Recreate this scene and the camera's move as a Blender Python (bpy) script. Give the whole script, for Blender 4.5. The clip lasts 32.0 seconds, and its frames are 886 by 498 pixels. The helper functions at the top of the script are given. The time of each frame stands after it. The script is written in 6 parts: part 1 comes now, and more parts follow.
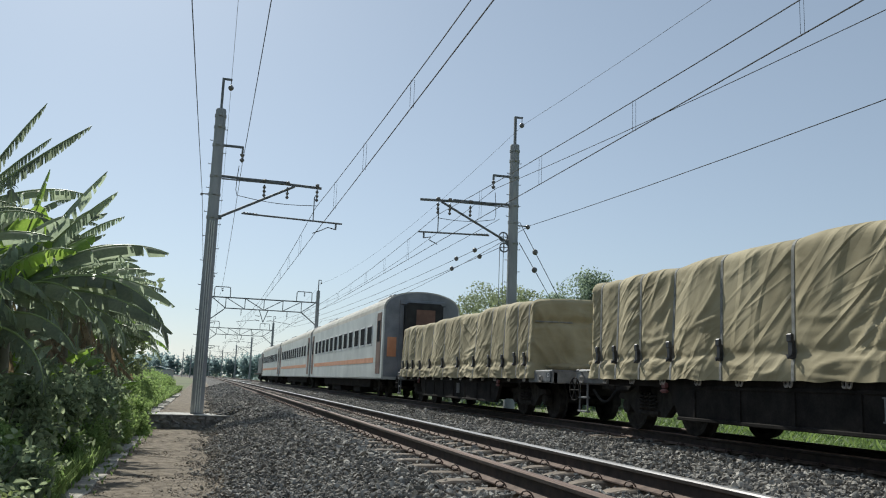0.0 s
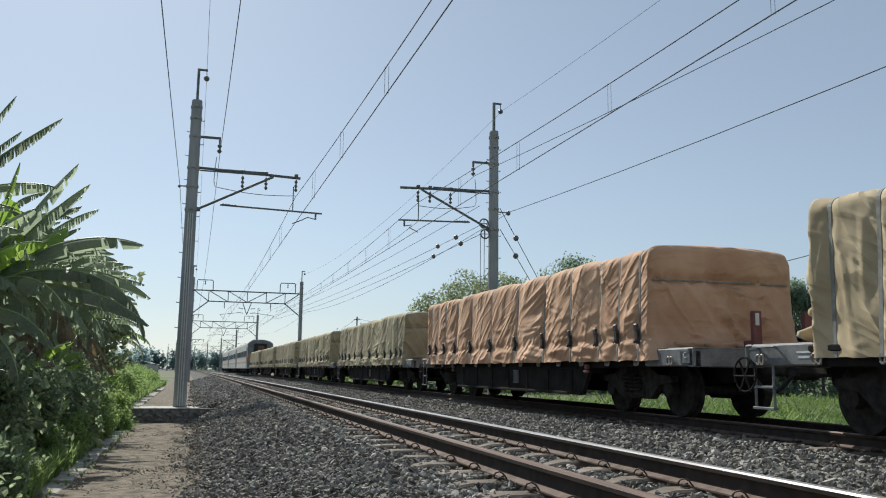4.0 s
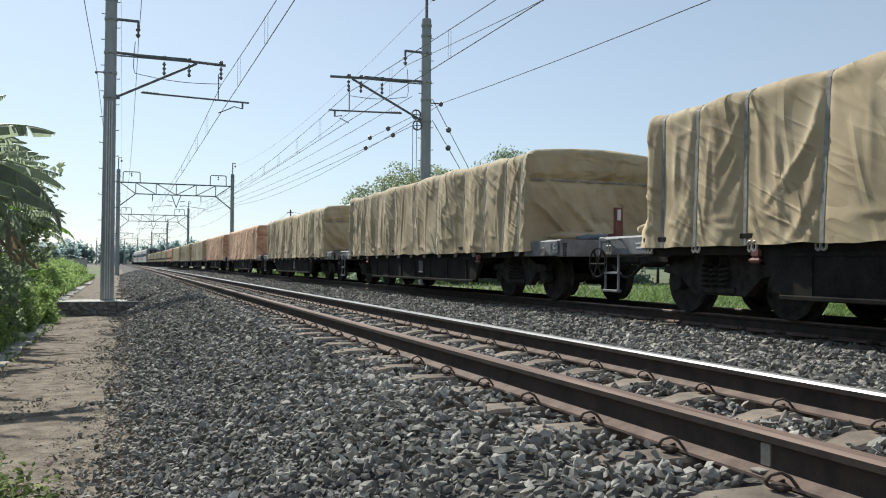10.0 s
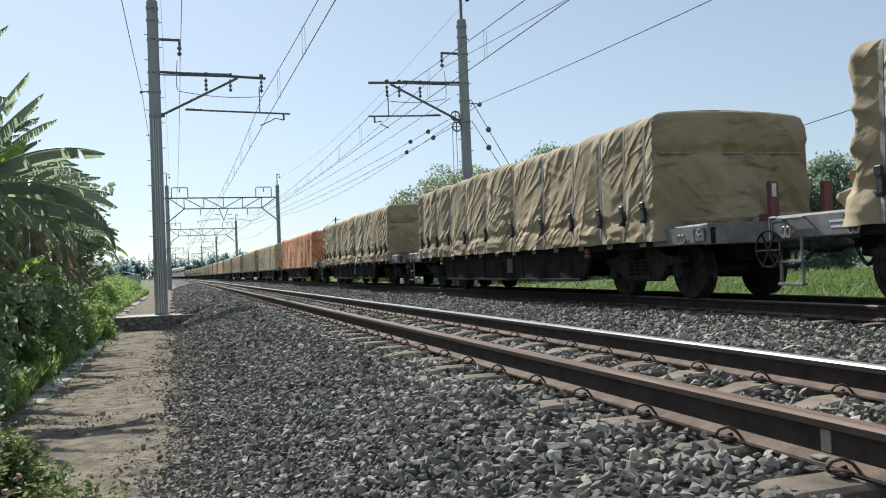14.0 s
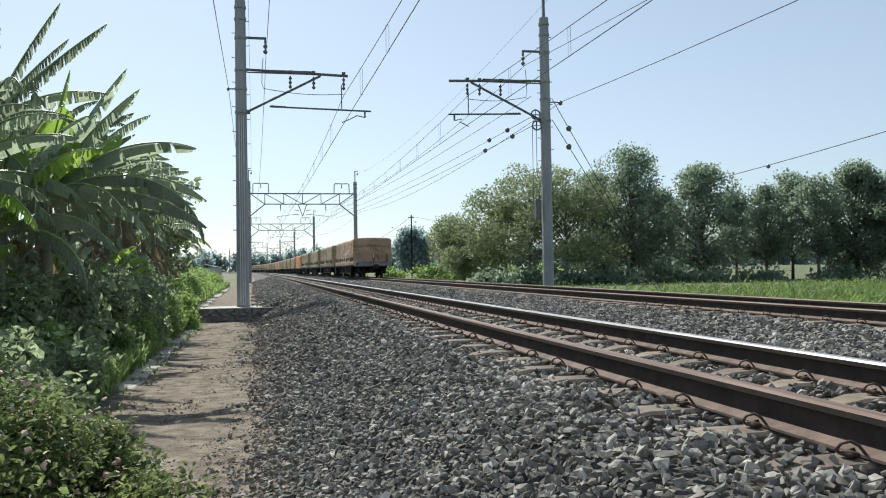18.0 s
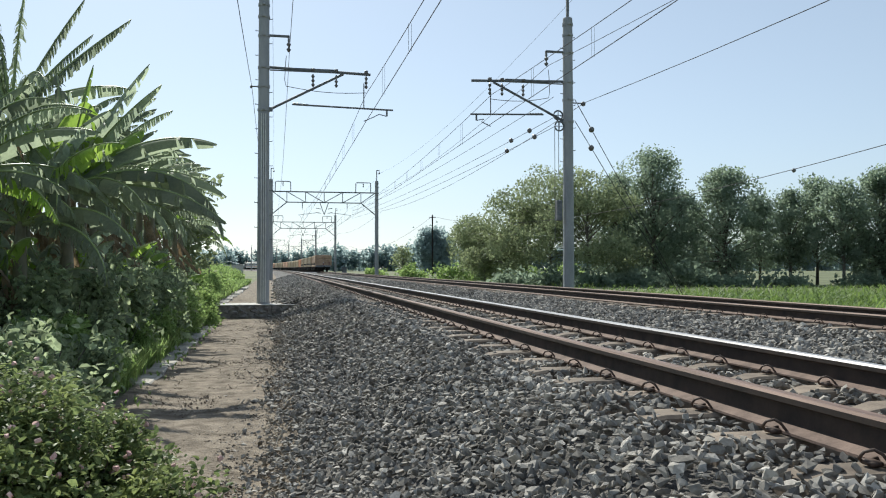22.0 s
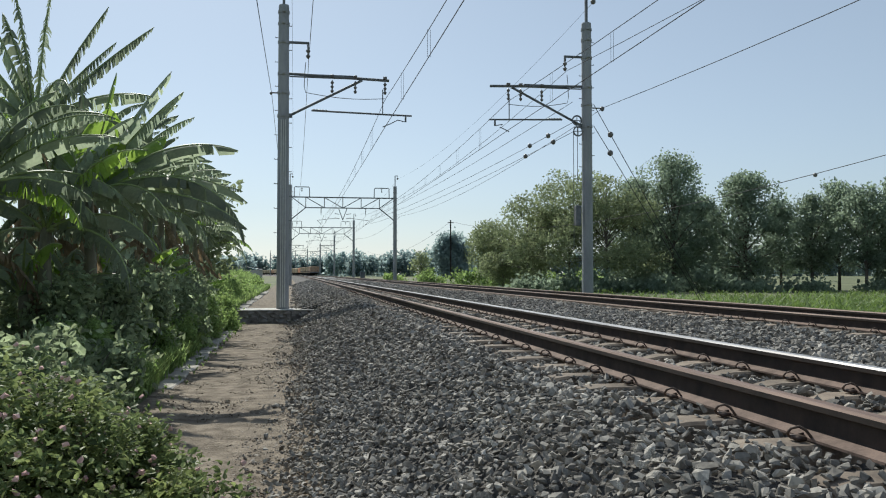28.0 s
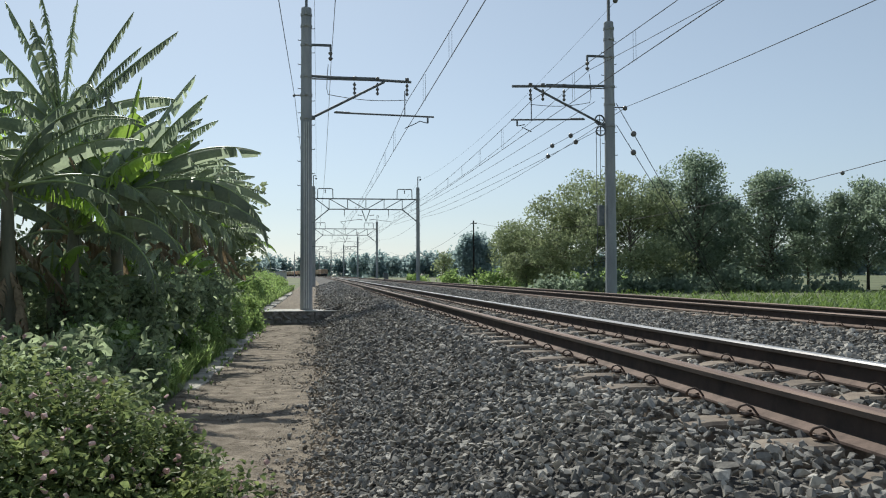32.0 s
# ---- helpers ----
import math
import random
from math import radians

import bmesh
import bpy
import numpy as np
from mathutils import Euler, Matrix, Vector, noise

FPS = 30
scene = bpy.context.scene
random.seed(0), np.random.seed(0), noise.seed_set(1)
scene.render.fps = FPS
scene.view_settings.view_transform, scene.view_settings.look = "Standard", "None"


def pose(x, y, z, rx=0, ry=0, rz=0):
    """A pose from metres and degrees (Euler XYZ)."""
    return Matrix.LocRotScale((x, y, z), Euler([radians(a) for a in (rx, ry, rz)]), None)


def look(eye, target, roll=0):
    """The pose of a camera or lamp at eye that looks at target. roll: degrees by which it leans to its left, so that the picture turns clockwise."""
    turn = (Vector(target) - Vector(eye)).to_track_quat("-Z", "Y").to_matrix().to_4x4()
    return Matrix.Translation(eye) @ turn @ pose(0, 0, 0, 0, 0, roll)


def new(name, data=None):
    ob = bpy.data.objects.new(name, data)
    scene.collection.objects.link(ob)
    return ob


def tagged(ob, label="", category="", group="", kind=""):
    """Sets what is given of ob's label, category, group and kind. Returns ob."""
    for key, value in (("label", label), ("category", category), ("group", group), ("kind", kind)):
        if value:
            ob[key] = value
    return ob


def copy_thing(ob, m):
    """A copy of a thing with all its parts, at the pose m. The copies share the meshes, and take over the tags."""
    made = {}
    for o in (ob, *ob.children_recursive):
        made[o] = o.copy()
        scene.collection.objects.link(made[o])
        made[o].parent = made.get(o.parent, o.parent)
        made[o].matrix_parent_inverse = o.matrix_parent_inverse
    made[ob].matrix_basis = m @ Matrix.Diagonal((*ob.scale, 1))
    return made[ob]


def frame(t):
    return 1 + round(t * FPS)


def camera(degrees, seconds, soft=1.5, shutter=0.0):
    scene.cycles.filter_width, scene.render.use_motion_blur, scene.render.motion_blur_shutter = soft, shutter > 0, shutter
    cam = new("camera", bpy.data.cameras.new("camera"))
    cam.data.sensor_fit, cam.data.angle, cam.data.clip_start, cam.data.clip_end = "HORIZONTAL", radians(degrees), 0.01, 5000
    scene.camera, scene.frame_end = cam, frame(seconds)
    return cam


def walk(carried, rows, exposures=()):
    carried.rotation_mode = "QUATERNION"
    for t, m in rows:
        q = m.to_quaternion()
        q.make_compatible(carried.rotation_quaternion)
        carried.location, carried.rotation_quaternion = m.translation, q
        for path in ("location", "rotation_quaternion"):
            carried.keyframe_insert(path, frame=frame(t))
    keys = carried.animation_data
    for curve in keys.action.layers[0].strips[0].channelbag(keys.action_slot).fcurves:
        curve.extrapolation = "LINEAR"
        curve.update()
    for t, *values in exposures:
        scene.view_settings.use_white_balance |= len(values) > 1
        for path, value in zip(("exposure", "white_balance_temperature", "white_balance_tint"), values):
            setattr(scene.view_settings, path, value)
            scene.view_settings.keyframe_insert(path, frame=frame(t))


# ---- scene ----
from math import atan, cos, hypot, pi, sin

cam = camera(56.0, 32.0, 1.1)
PATH = [
    (0, pose(-0.197, -0.135, 1.739, 99.14, -2.06, -15.52)),
    (0.5, pose(-0.195, -0.125, 1.737, 99.13, -2.05, -14.35)),
    (1, pose(-0.192, -0.118, 1.741, 99.12, -2.09, -14.17)),
    (1.5, pose(-0.195, -0.111, 1.753, 99.10, -2.01, -14.10)),
    (2, pose(-0.182, -0.136, 1.726, 99.14, -1.78, -14.08)),
    (2.5, pose(-0.168, -0.184, 1.688, 99.11, -1.68, -13.94)),
    (3, pose(-0.125, -0.168, 1.714, 99.07, -1.35, -13.79)),
    (3.5, pose(-0.102, -0.125, 1.709, 99.14, -1.03, -16.56)),
    (5.5, pose(0.034, -0.252, 1.684, 94.00, 0.12, -15.01)),
    (6, pose(0.082, -0.149, 1.668, 92.89, 0.09, -15.15)),
    (6.5, pose(0.104, -0.059, 1.650, 91.90, 0.15, -15.35)),
    (7, pose(0.060, -0.047, 1.643, 91.86, 0.15, -15.45)),
    (7.5, pose(0.039, -0.072, 1.651, 91.85, 0.14, -15.71)),
    (8, pose(0.048, -0.096, 1.660, 91.89, -0.02, -16.68)),
    (8.5, pose(0.044, -0.115, 1.676, 91.89, -1.00, -18.31)),
    (9, pose(0.047, -0.126, 1.671, 91.78, -0.97, -19.92)),
    (9.5, pose(0.055, -0.123, 1.673, 91.46, -0.87, -20.78)),
    (10, pose(0.057, -0.134, 1.669, 91.10, -0.43, -20.84)),
    (10.5, pose(0.045, -0.147, 1.671, 91.06, 0.05, -20.76)),
    (11, pose(0.030, -0.157, 1.678, 91.06, 0.30, -20.06)),
    (11.5, pose(0.027, -0.157, 1.679, 91.08, 0.83, -19.81)),
    (12, pose(0.028, -0.152, 1.675, 91.10, 1.05, -19.72)),
    (12.5, pose(0.034, -0.145, 1.673, 91.10, 1.12, -19.40)),
    (13, pose(0.052, -0.140, 1.668, 91.12, 1.54, -18.97)),
    (13.5, pose(0.053, -0.157, 1.670, 91.16, 2.01, -18.37)),
    (14, pose(0.047, -0.159, 1.667, 91.21, 2.24, -17.66)),
    (14.5, pose(0.039, -0.162, 1.667, 91.23, 2.24, -17.12)),
    (16.5, pose(0.005, -0.120, 1.662, 91.26, 1.92, -14.77)),
    (17, pose(-0.024, -0.111, 1.665, 91.27, 1.37, -13.81)),
    (17.5, pose(-0.043, -0.077, 1.665, 91.26, 0.97, -13.11)),
    (18, pose(-0.052, -0.057, 1.663, 91.27, 0.94, -12.62)),
    (18.5, pose(-0.016, -0.049, 1.669, 91.25, 0.24, -12.12)),
    (19, pose(0.034, -0.045, 1.659, 91.26, 0.19, -11.85)),
    (19.5, pose(0.051, -0.045, 1.631, 91.29, 0.08, -13.02)),
    (20, pose(0.032, -0.029, 1.636, 91.28, 0.09, -13.04)),
    (20.5, pose(0.022, -0.017, 1.639, 91.28, 0.08, -12.56)),
    (21, pose(0.024, -0.008, 1.640, 91.29, 0.09, -12.01)),
    (21.5, pose(0.007, -0.004, 1.646, 91.28, 0.07, -11.76)),
    (22, pose(-0.005, 0.003, 1.646, 91.31, 0.06, -11.20)),
    (22.5, pose(-0.036, -0.004, 1.652, 91.31, 0.01, -10.78)),
    (23, pose(-0.055, -0.006, 1.655, 91.32, -0.00, -10.18)),
    (23.5, pose(-0.052, -0.014, 1.660, 91.37, -0.01, -9.88)),
    (24, pose(-0.034, -0.014, 1.661, 91.65, -0.01, -9.88)),
    (24.5, pose(-0.004, 0.004, 1.657, 91.67, 0.03, -9.85)),
    (25, pose(0.000, 0.000, 1.654, 91.67, 0.00, -9.96)),
    (25.5, pose(0.005, -0.005, 1.648, 91.68, 0.03, -9.95)),
    (27.5, pose(-0.021, -0.016, 1.651, 91.67, 0.02, -9.98)),
    (28, pose(-0.030, -0.011, 1.650, 91.67, 0.05, -9.96)),
    (28.5, pose(-0.060, 0.002, 1.652, 91.67, 0.03, -10.01)),
    (29, pose(-0.067, 0.020, 1.651, 91.67, 0.07, -10.78)),
    (29.5, pose(-0.090, 0.044, 1.650, 91.68, 0.07, -10.82)),
    (30, pose(-0.113, 0.029, 1.658, 91.66, 0.08, -10.47)),
    (30.5, pose(-0.098, 0.011, 1.662, 91.67, 0.04, -9.92)),
    (31, pose(-0.066, -0.007, 1.655, 91.70, 0.04, -9.62)),
    (31.5, pose(-0.031, -0.033, 1.649, 91.71, 0.10, -9.16)),
    (32, pose(-0.016, -0.030, 1.647, 91.73, 0.27, -8.36)),
]
walk(cam, PATH, [(0, -0.14, 6150, 5), (3.5, -0.14, 6150, 5), (6, 0.15, 6150, 5), (14, 0.15, 6150, 5), (16.5, 0.22, 6150, 5), (23.4, 0.22, 6150, 5), (24.2, -0.04, 6150, 5), (32, -0.08, 6150, 5)])

# ---- sky, sun, exposure ----
SUN_AZ, SUN_EL = 11.0, 41.0  # degrees left of the track's line; height
world = bpy.data.worlds.new("sky")
scene.world = world
world.use_nodes = True
wn = world.node_tree.nodes
sky = wn.new("ShaderNodeTexSky")
sky.sky_type = "NISHITA"
sky.sun_disc = False
sky.sun_elevation = radians(SUN_EL)
sky.sun_rotation = radians(-SUN_AZ)
sky.air_density, sky.dust_density, sky.ozone_density = 1.0, 0.55, 3.0
wn["Background"].inputs["Strength"].default_value = 0.106
haze = wn.new("ShaderNodeHueSaturation")   # humid air greys the sky
haze.inputs["Saturation"].default_value = 0.62
world.node_tree.links.new(sky.outputs["Color"], haze.inputs["Color"])
veil = wn.new("ShaderNodeMix")             # and evens it out from the horizon up
veil.data_type = "RGBA"
veil.inputs[0].default_value = 0.32
for socket in veil.inputs:
    if socket.type == "RGBA" and socket.name == "A":
        world.node_tree.links.new(haze.outputs["Color"], socket)
    if socket.type == "RGBA" and socket.name == "B":
        socket.default_value = (4.0, 4.85, 5.9, 1)
for socket in veil.outputs:
    if socket.type == "RGBA":
        world.node_tree.links.new(socket, wn["Background"].inputs["Color"])
sun = new("sun", bpy.data.lights.new("sun", "SUN"))
sun.data.energy, sun.data.angle, sun.data.color = 5.0, radians(0.6), (1.0, 0.93, 0.82)
sa, se = radians(SUN_AZ), radians(SUN_EL)
SUN_DIR = Vector((-sin(sa) * cos(se), cos(sa) * cos(se), sin(se)))
sun.matrix_world = look(SUN_DIR * 100, (0, 0, 0))

# ---- materials ----
def surface(name, a, b, rough=0.8, metal=0.0, scale=6.0, fine=60.0, bump=0.3, dist=0.01, island=0.0, per_object=0.0,
            stretch=(1, 1, 1), trans=0.0, spec=0.5, third=None, creases=0.0):
    """Two colours mixed by a coarse and a fine noise, with relief; island and per_object vary the brightness piece by piece."""
    m = bpy.data.materials.new(name)
    m.use_nodes = True
    nt = m.node_tree
    n, l = nt.nodes, nt.links
    bsdf = n["Principled BSDF"]
    co = n.new("ShaderNodeTexCoord")
    mp = n.new("ShaderNodeMapping")
    mp.inputs["Scale"].default_value = stretch
    l.new(co.outputs["Object"], mp.inputs["Vector"])
    n1, n2 = n.new("ShaderNodeTexNoise"), n.new("ShaderNodeTexNoise")
    n1.inputs["Scale"].default_value, n1.inputs["Detail"].default_value = scale, 5.0
    n2.inputs["Scale"].default_value, n2.inputs["Detail"].default_value = fine, 4.0
    for k in (n1, n2):
        l.new(mp.outputs["Vector"], k.inputs["Vector"])
    add = n.new("ShaderNodeMath")
    add.operation = "MULTIPLY_ADD"
    l.new(n2.outputs["Fac"], add.inputs[0])
    add.inputs[1].default_value = 0.45
    l.new(n1.outputs["Fac"], add.inputs[2])
    ramp = n.new("ShaderNodeValToRGB")
    ramp.color_ramp.elements[0].position, ramp.color_ramp.elements[1].position = 0.52, 0.92
    ramp.color_ramp.elements[0].color, ramp.color_ramp.elements[1].color = (*a, 1), (*b, 1)
    if third:
        e = ramp.color_ramp.elements.new(0.72)
        e.color = (*third, 1)
    l.new(add.outputs[0], ramp.inputs["Fac"])
    out = ramp.outputs["Color"]
    for amount, source, socket in ((island, "ShaderNodeNewGeometry", "Random Per Island"), (per_object, "ShaderNodeObjectInfo", "Random")):
        if amount:
            g = n.new(source)
            mr = n.new("ShaderNodeMapRange")
            mr.inputs["To Min"].default_value, mr.inputs["To Max"].default_value = 1 - amount, 1 + amount
            l.new(g.outputs[socket], mr.inputs["Value"])
            hsv = n.new("ShaderNodeHueSaturation")
            l.new(mr.outputs["Result"], hsv.inputs["Value"])
            l.new(out, hsv.inputs["Color"])
            out = hsv.outputs["Color"]
    l.new(out, bsdf.inputs["Base Color"])
    bsdf.inputs["Metallic"].default_value = metal
    bsdf.inputs["Specular IOR Level"].default_value = spec
    mr = n.new("ShaderNodeMapRange")
    mr.inputs["To Min"].default_value, mr.inputs["To Max"].default_value = max(rough - 0.1, 0.05), min(rough + 0.1, 1)
    l.new(n2.outputs["Fac"], mr.inputs["Value"])
    l.new(mr.outputs["Result"], bsdf.inputs["Roughness"])
    if bump:
        bp = n.new("ShaderNodeBump")
        bp.inputs["Strength"].default_value, bp.inputs["Distance"].default_value = bump, dist
        l.new(add.outputs[0], bp.inputs["Height"])
        l.new(bp.outputs["Normal"], bsdf.inputs["Normal"])
        if creases:   # sharp slanting wrinkles, in some places and not in others
            height = None
            for turn, sc, half, amount in ((36, (1, 0.62, 3.6), 0.06, 1.0), (52, (1, 0.34, 2.6), 0.08, 0.8), (20, (1, 0.8, 3.0), 0.05, 0.8), (66, (1, 0.2, 1.6), 0.10, 0.3)):
                m2, rn = n.new("ShaderNodeMapping"), n.new("ShaderNodeTexNoise")
                m2.vector_type = "TEXTURE"
                m2.inputs["Rotation"].default_value[0] = radians(turn if creases > 0 else -turn)
                m2.inputs["Scale"].default_value = sc
                m2.inputs["Location"].default_value[1] = turn * 0.37
                rn.inputs["Scale"].default_value, rn.inputs["Detail"].default_value, rn.inputs["Roughness"].default_value = 1.0, 1.0, 0.4
                l.new(co.outputs["Object"], m2.inputs["Vector"])
                l.new(m2.outputs["Vector"], rn.inputs["Vector"])
                line = rn.outputs["Fac"]      # a crest where the noise crosses its middle
                for op, b, c in (("SUBTRACT", 0.5, 0), ("ABSOLUTE", 0, 0), ("MULTIPLY_ADD", -1 / half, 1), ("MAXIMUM", 0, 0), ("MULTIPLY", amount, 0)):
                    ma = n.new("ShaderNodeMath")
                    ma.operation = op
                    ma.inputs[1].default_value, ma.inputs[2].default_value = b, c
                    l.new(line, ma.inputs[0])
                    line = ma.outputs[0]
                if height:
                    ma = n.new("ShaderNodeMath")
                    l.new(line, ma.inputs[0])
                    l.new(height, ma.inputs[1])
                    line = ma.outputs[0]
                height = line
            mask, patch = n.new("ShaderNodeMapRange"), n.new("ShaderNodeTexNoise")
            patch.inputs["Scale"].default_value, patch.inputs["Detail"].default_value = 0.8, 2.0
            l.new(co.outputs["Object"], patch.inputs["Vector"])
            mask.inputs["From Min"].default_value, mask.inputs["From Max"].default_value = 0.40, 0.58
            mask.inputs["To Min"].default_value, mask.inputs["To Max"].default_value = 0.10, 1.0
            l.new(patch.outputs["Fac"], mask.inputs["Value"])
            mul = n.new("ShaderNodeMath")
            mul.operation = "MULTIPLY"
            l.new(height, mul.inputs[0])
            l.new(mask.outputs["Result"], mul.inputs[1])
            l.new(mul.outputs[0], bp.inputs["Height"])
            bp.inputs["Strength"].default_value, bp.inputs["Distance"].default_value = abs(creases), 0.045
    if trans:
        tr = n.new("ShaderNodeBsdfTranslucent")
        glow = n.new("ShaderNodeHueSaturation")   # light that comes through a leaf is stronger and yellower
        glow.inputs["Value"].default_value, glow.inputs["Hue"].default_value = 1.75, 0.495
        l.new(out, glow.inputs["Color"])
        l.new(glow.outputs["Color"], tr.inputs["Color"])
        mx = n.new("ShaderNodeMixShader")
        mx.inputs["Fac"].default_value = trans
        l.new(bsdf.outputs["BSDF"], mx.inputs[1])
        l.new(tr.outputs["BSDF"], mx.inputs[2])
        l.new(mx.outputs["Shader"], n["Material Output"].inputs["Surface"])
    return m


M = {}
M["stone"] = surface("ballast_stone", (0.165, 0.158, 0.147), (0.52, 0.485, 0.43), 0.9, 0, 7, 60, 0.3, 0.006, island=0.5, per_object=0.4, third=(0.31, 0.288, 0.255), spec=0.25)
M["pebble"] = surface("path_pebble", (0.22, 0.19, 0.16), (0.44, 0.39, 0.33), 0.9, 0, 7, 60, 0.4, 0.008, island=0.3)
# much darker than the stones: paints the shade in the gaps between them
M["ballast"] = surface("gap_shade_ballast_bed", (0.035, 0.033, 0.031), (0.13, 0.12, 0.11), 0.95, 0, 14, 45, 1.0, 0.05)
M["dirt"] = surface("path_dirt", (0.115, 0.092, 0.068), (0.30, 0.252, 0.196), 0.95, 0, 4.5, 45, 1.0, 0.05, third=(0.205, 0.169, 0.13), spec=0.2)
M["soil"] = surface("field_soil", (0.06, 0.08, 0.03), (0.16, 0.17, 0.07), 0.95, 0, 0.15, 8, 0.5, 0.05)
# rust taken down to near black: the shade on the rail's side is painted in
M["rail_side"] = surface("shaded_rusty_rail", (0.015, 0.012, 0.010), (0.050, 0.034, 0.027), 0.85, 0.0, 9, 90, 0.3, 0.004)
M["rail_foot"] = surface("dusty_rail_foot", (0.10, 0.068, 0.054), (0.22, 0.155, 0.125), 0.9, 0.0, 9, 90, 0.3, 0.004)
M["rail_top"] = surface("worn_rail_head", (0.12, 0.076, 0.058), (0.25, 0.17, 0.135), 0.62, 0.15, 3, 60, 0.1, 0.002, stretch=(20, 0.3, 1), spec=0.3)
# same kind of head as above, its glint painted in as a paler colour
M["rail_glint"] = surface("glint_bright_rail_head", (0.34, 0.32, 0.31), (0.52, 0.50, 0.49), 0.42, 0.7, 3, 60, 0.05, 0.002, stretch=(20, 0.3, 1))
M["sleeper"] = surface("sleeper_concrete", (0.14, 0.108, 0.084), (0.29, 0.235, 0.18), 0.9, 0, 7, 80, 0.4, 0.006, per_object=0.2)
M["clip"] = surface("rusty_clip", (0.05, 0.035, 0.03), (0.13, 0.09, 0.07), 0.65, 0.4, 30, 150, 0.2, 0.002)
M["concrete"] = surface("mast_concrete", (0.24, 0.252, 0.26), (0.38, 0.387, 0.39), 0.85, 0, 2.5, 60, 0.25, 0.006, stretch=(1, 1, 0.25))
M["block"] = surface("stone_block", (0.12, 0.115, 0.11), (0.33, 0.31, 0.29), 0.9, 0, 6, 60, 0.6, 0.015)
M["slab"] = surface("pale_concrete_slab", (0.42, 0.40, 0.37), (0.62, 0.60, 0.56), 0.9, 0, 6, 70, 0.3, 0.006, per_object=0.15)
M["kerb"] = surface("dirty_kerb_concrete", (0.24, 0.215, 0.18), (0.46, 0.43, 0.38), 0.9, 0, 6, 70, 0.5, 0.010, per_object=0.2)
M["steel"] = surface("galvanised_steel", (0.10, 0.11, 0.12), (0.20, 0.21, 0.22), 0.7, 0.15, 8, 80, 0.1, 0.002)
M["wire"] = surface("overhead_wire", (0.035, 0.035, 0.037), (0.07, 0.07, 0.07), 0.85, 0.0, 8, 80, 0.0)
M["insulator"] = surface("grey_brown_porcelain", (0.11, 0.10, 0.095), (0.19, 0.18, 0.17), 0.4, 0, 10, 60, 0.0)
M["tarp"] = surface("tan_tarpaulin", (0.356, 0.269, 0.158), (0.538, 0.435, 0.283), 0.85, 0, 1.1, 130, 0.3, 0.01, third=(0.443, 0.348, 0.213), per_object=0.1, creases=-0.8)
M["tarp_dun"] = surface("dun_tarpaulin", (0.266, 0.201, 0.118), (0.403, 0.325, 0.211), 0.85, 0, 1.1, 130, 0.3, 0.01, third=(0.331, 0.260, 0.160), per_object=0.1, creases=1.0)
M["tarp_olive"] = surface("olive_tan_tarpaulin", (0.281, 0.234, 0.133), (0.445, 0.382, 0.242), 0.85, 0, 1.1, 130, 0.3, 0.01, third=(0.359, 0.304, 0.183), per_object=0.1, creases=0.5)
M["tarp_peach"] = surface("faded_peach_tarpaulin", (0.458, 0.255, 0.150), (0.634, 0.396, 0.255), 0.85, 0, 1.2, 130, 0.35, 0.02, third=(0.546, 0.326, 0.198), per_object=0.08, creases=0.75)
M["tarp_orange"] = surface("orange_tarpaulin", (0.528, 0.207, 0.097), (0.704, 0.352, 0.185), 0.85, 0, 1.2, 130, 0.35, 0.02, third=(0.616, 0.273, 0.132), per_object=0.05, creases=-0.8)
M["tarp_brown"] = surface("weathered_brown_tarpaulin", (0.336, 0.224, 0.140), (0.480, 0.344, 0.232), 0.85, 0, 1.2, 130, 0.35, 0.02, third=(0.408, 0.280, 0.184), per_object=0.05, creases=1.0)
M["sheet"] = surface("blue_grey_sheet", (0.08, 0.10, 0.13), (0.19, 0.22, 0.27), 0.6, 0, 5, 60, 0.3, 0.01)
M["strap"] = surface("grey_strap", (0.18, 0.18, 0.165), (0.34, 0.33, 0.30), 0.8, 0, 12, 120, 0.1, 0.002)
M["buckle"] = surface("dark_buckle", (0.03, 0.03, 0.035), (0.09, 0.09, 0.10), 0.45, 0.5, 12, 90, 0.1, 0.002)
M["frame"] = surface("dirty_wagon_frame", (0.012, 0.011, 0.011), (0.036, 0.032, 0.029), 0.95, 0, 3, 40, 0.2, 0.004, spec=0.1)
M["deck"] = surface("grey_wagon_deck_end", (0.13, 0.13, 0.135), (0.27, 0.27, 0.27), 0.7, 0.1, 4, 50, 0.2, 0.004)
M["bogie"] = surface("grimy_bogie_steel", (0.020, 0.018, 0.017), (0.055, 0.05, 0.045), 0.92, 0.0, 8, 60, 0.3, 0.004, spec=0.15)
M["red"] = surface("oxide_red_post", (0.13, 0.047, 0.045), (0.23, 0.09, 0.08), 0.7, 0, 5, 60, 0.2, 0.004)
M["white"] = surface("white_paint", (0.6, 0.6, 0.6), (0.8, 0.8, 0.8), 0.6, 0, 5, 60, 0.1, 0.002)
M["coach"] = surface("silver_grey_coach_paint", (0.44, 0.46, 0.45), (0.60, 0.62, 0.60), 0.45, 0.1, 1.0, 20, 0.05, 0.002)
# end wall's shade is in this darker grey; gangway frame and roof unit share it
M["coach_end"] = surface("shaded_coach_end", (0.16, 0.17, 0.19), (0.27, 0.28, 0.30), 0.7, 0, 2, 30, 0.1, 0.003)
M["coach_roof"] = surface("dusty_coach_roof", (0.40, 0.38, 0.34), (0.58, 0.56, 0.50), 0.8, 0, 1.2, 20, 0.1, 0.003)
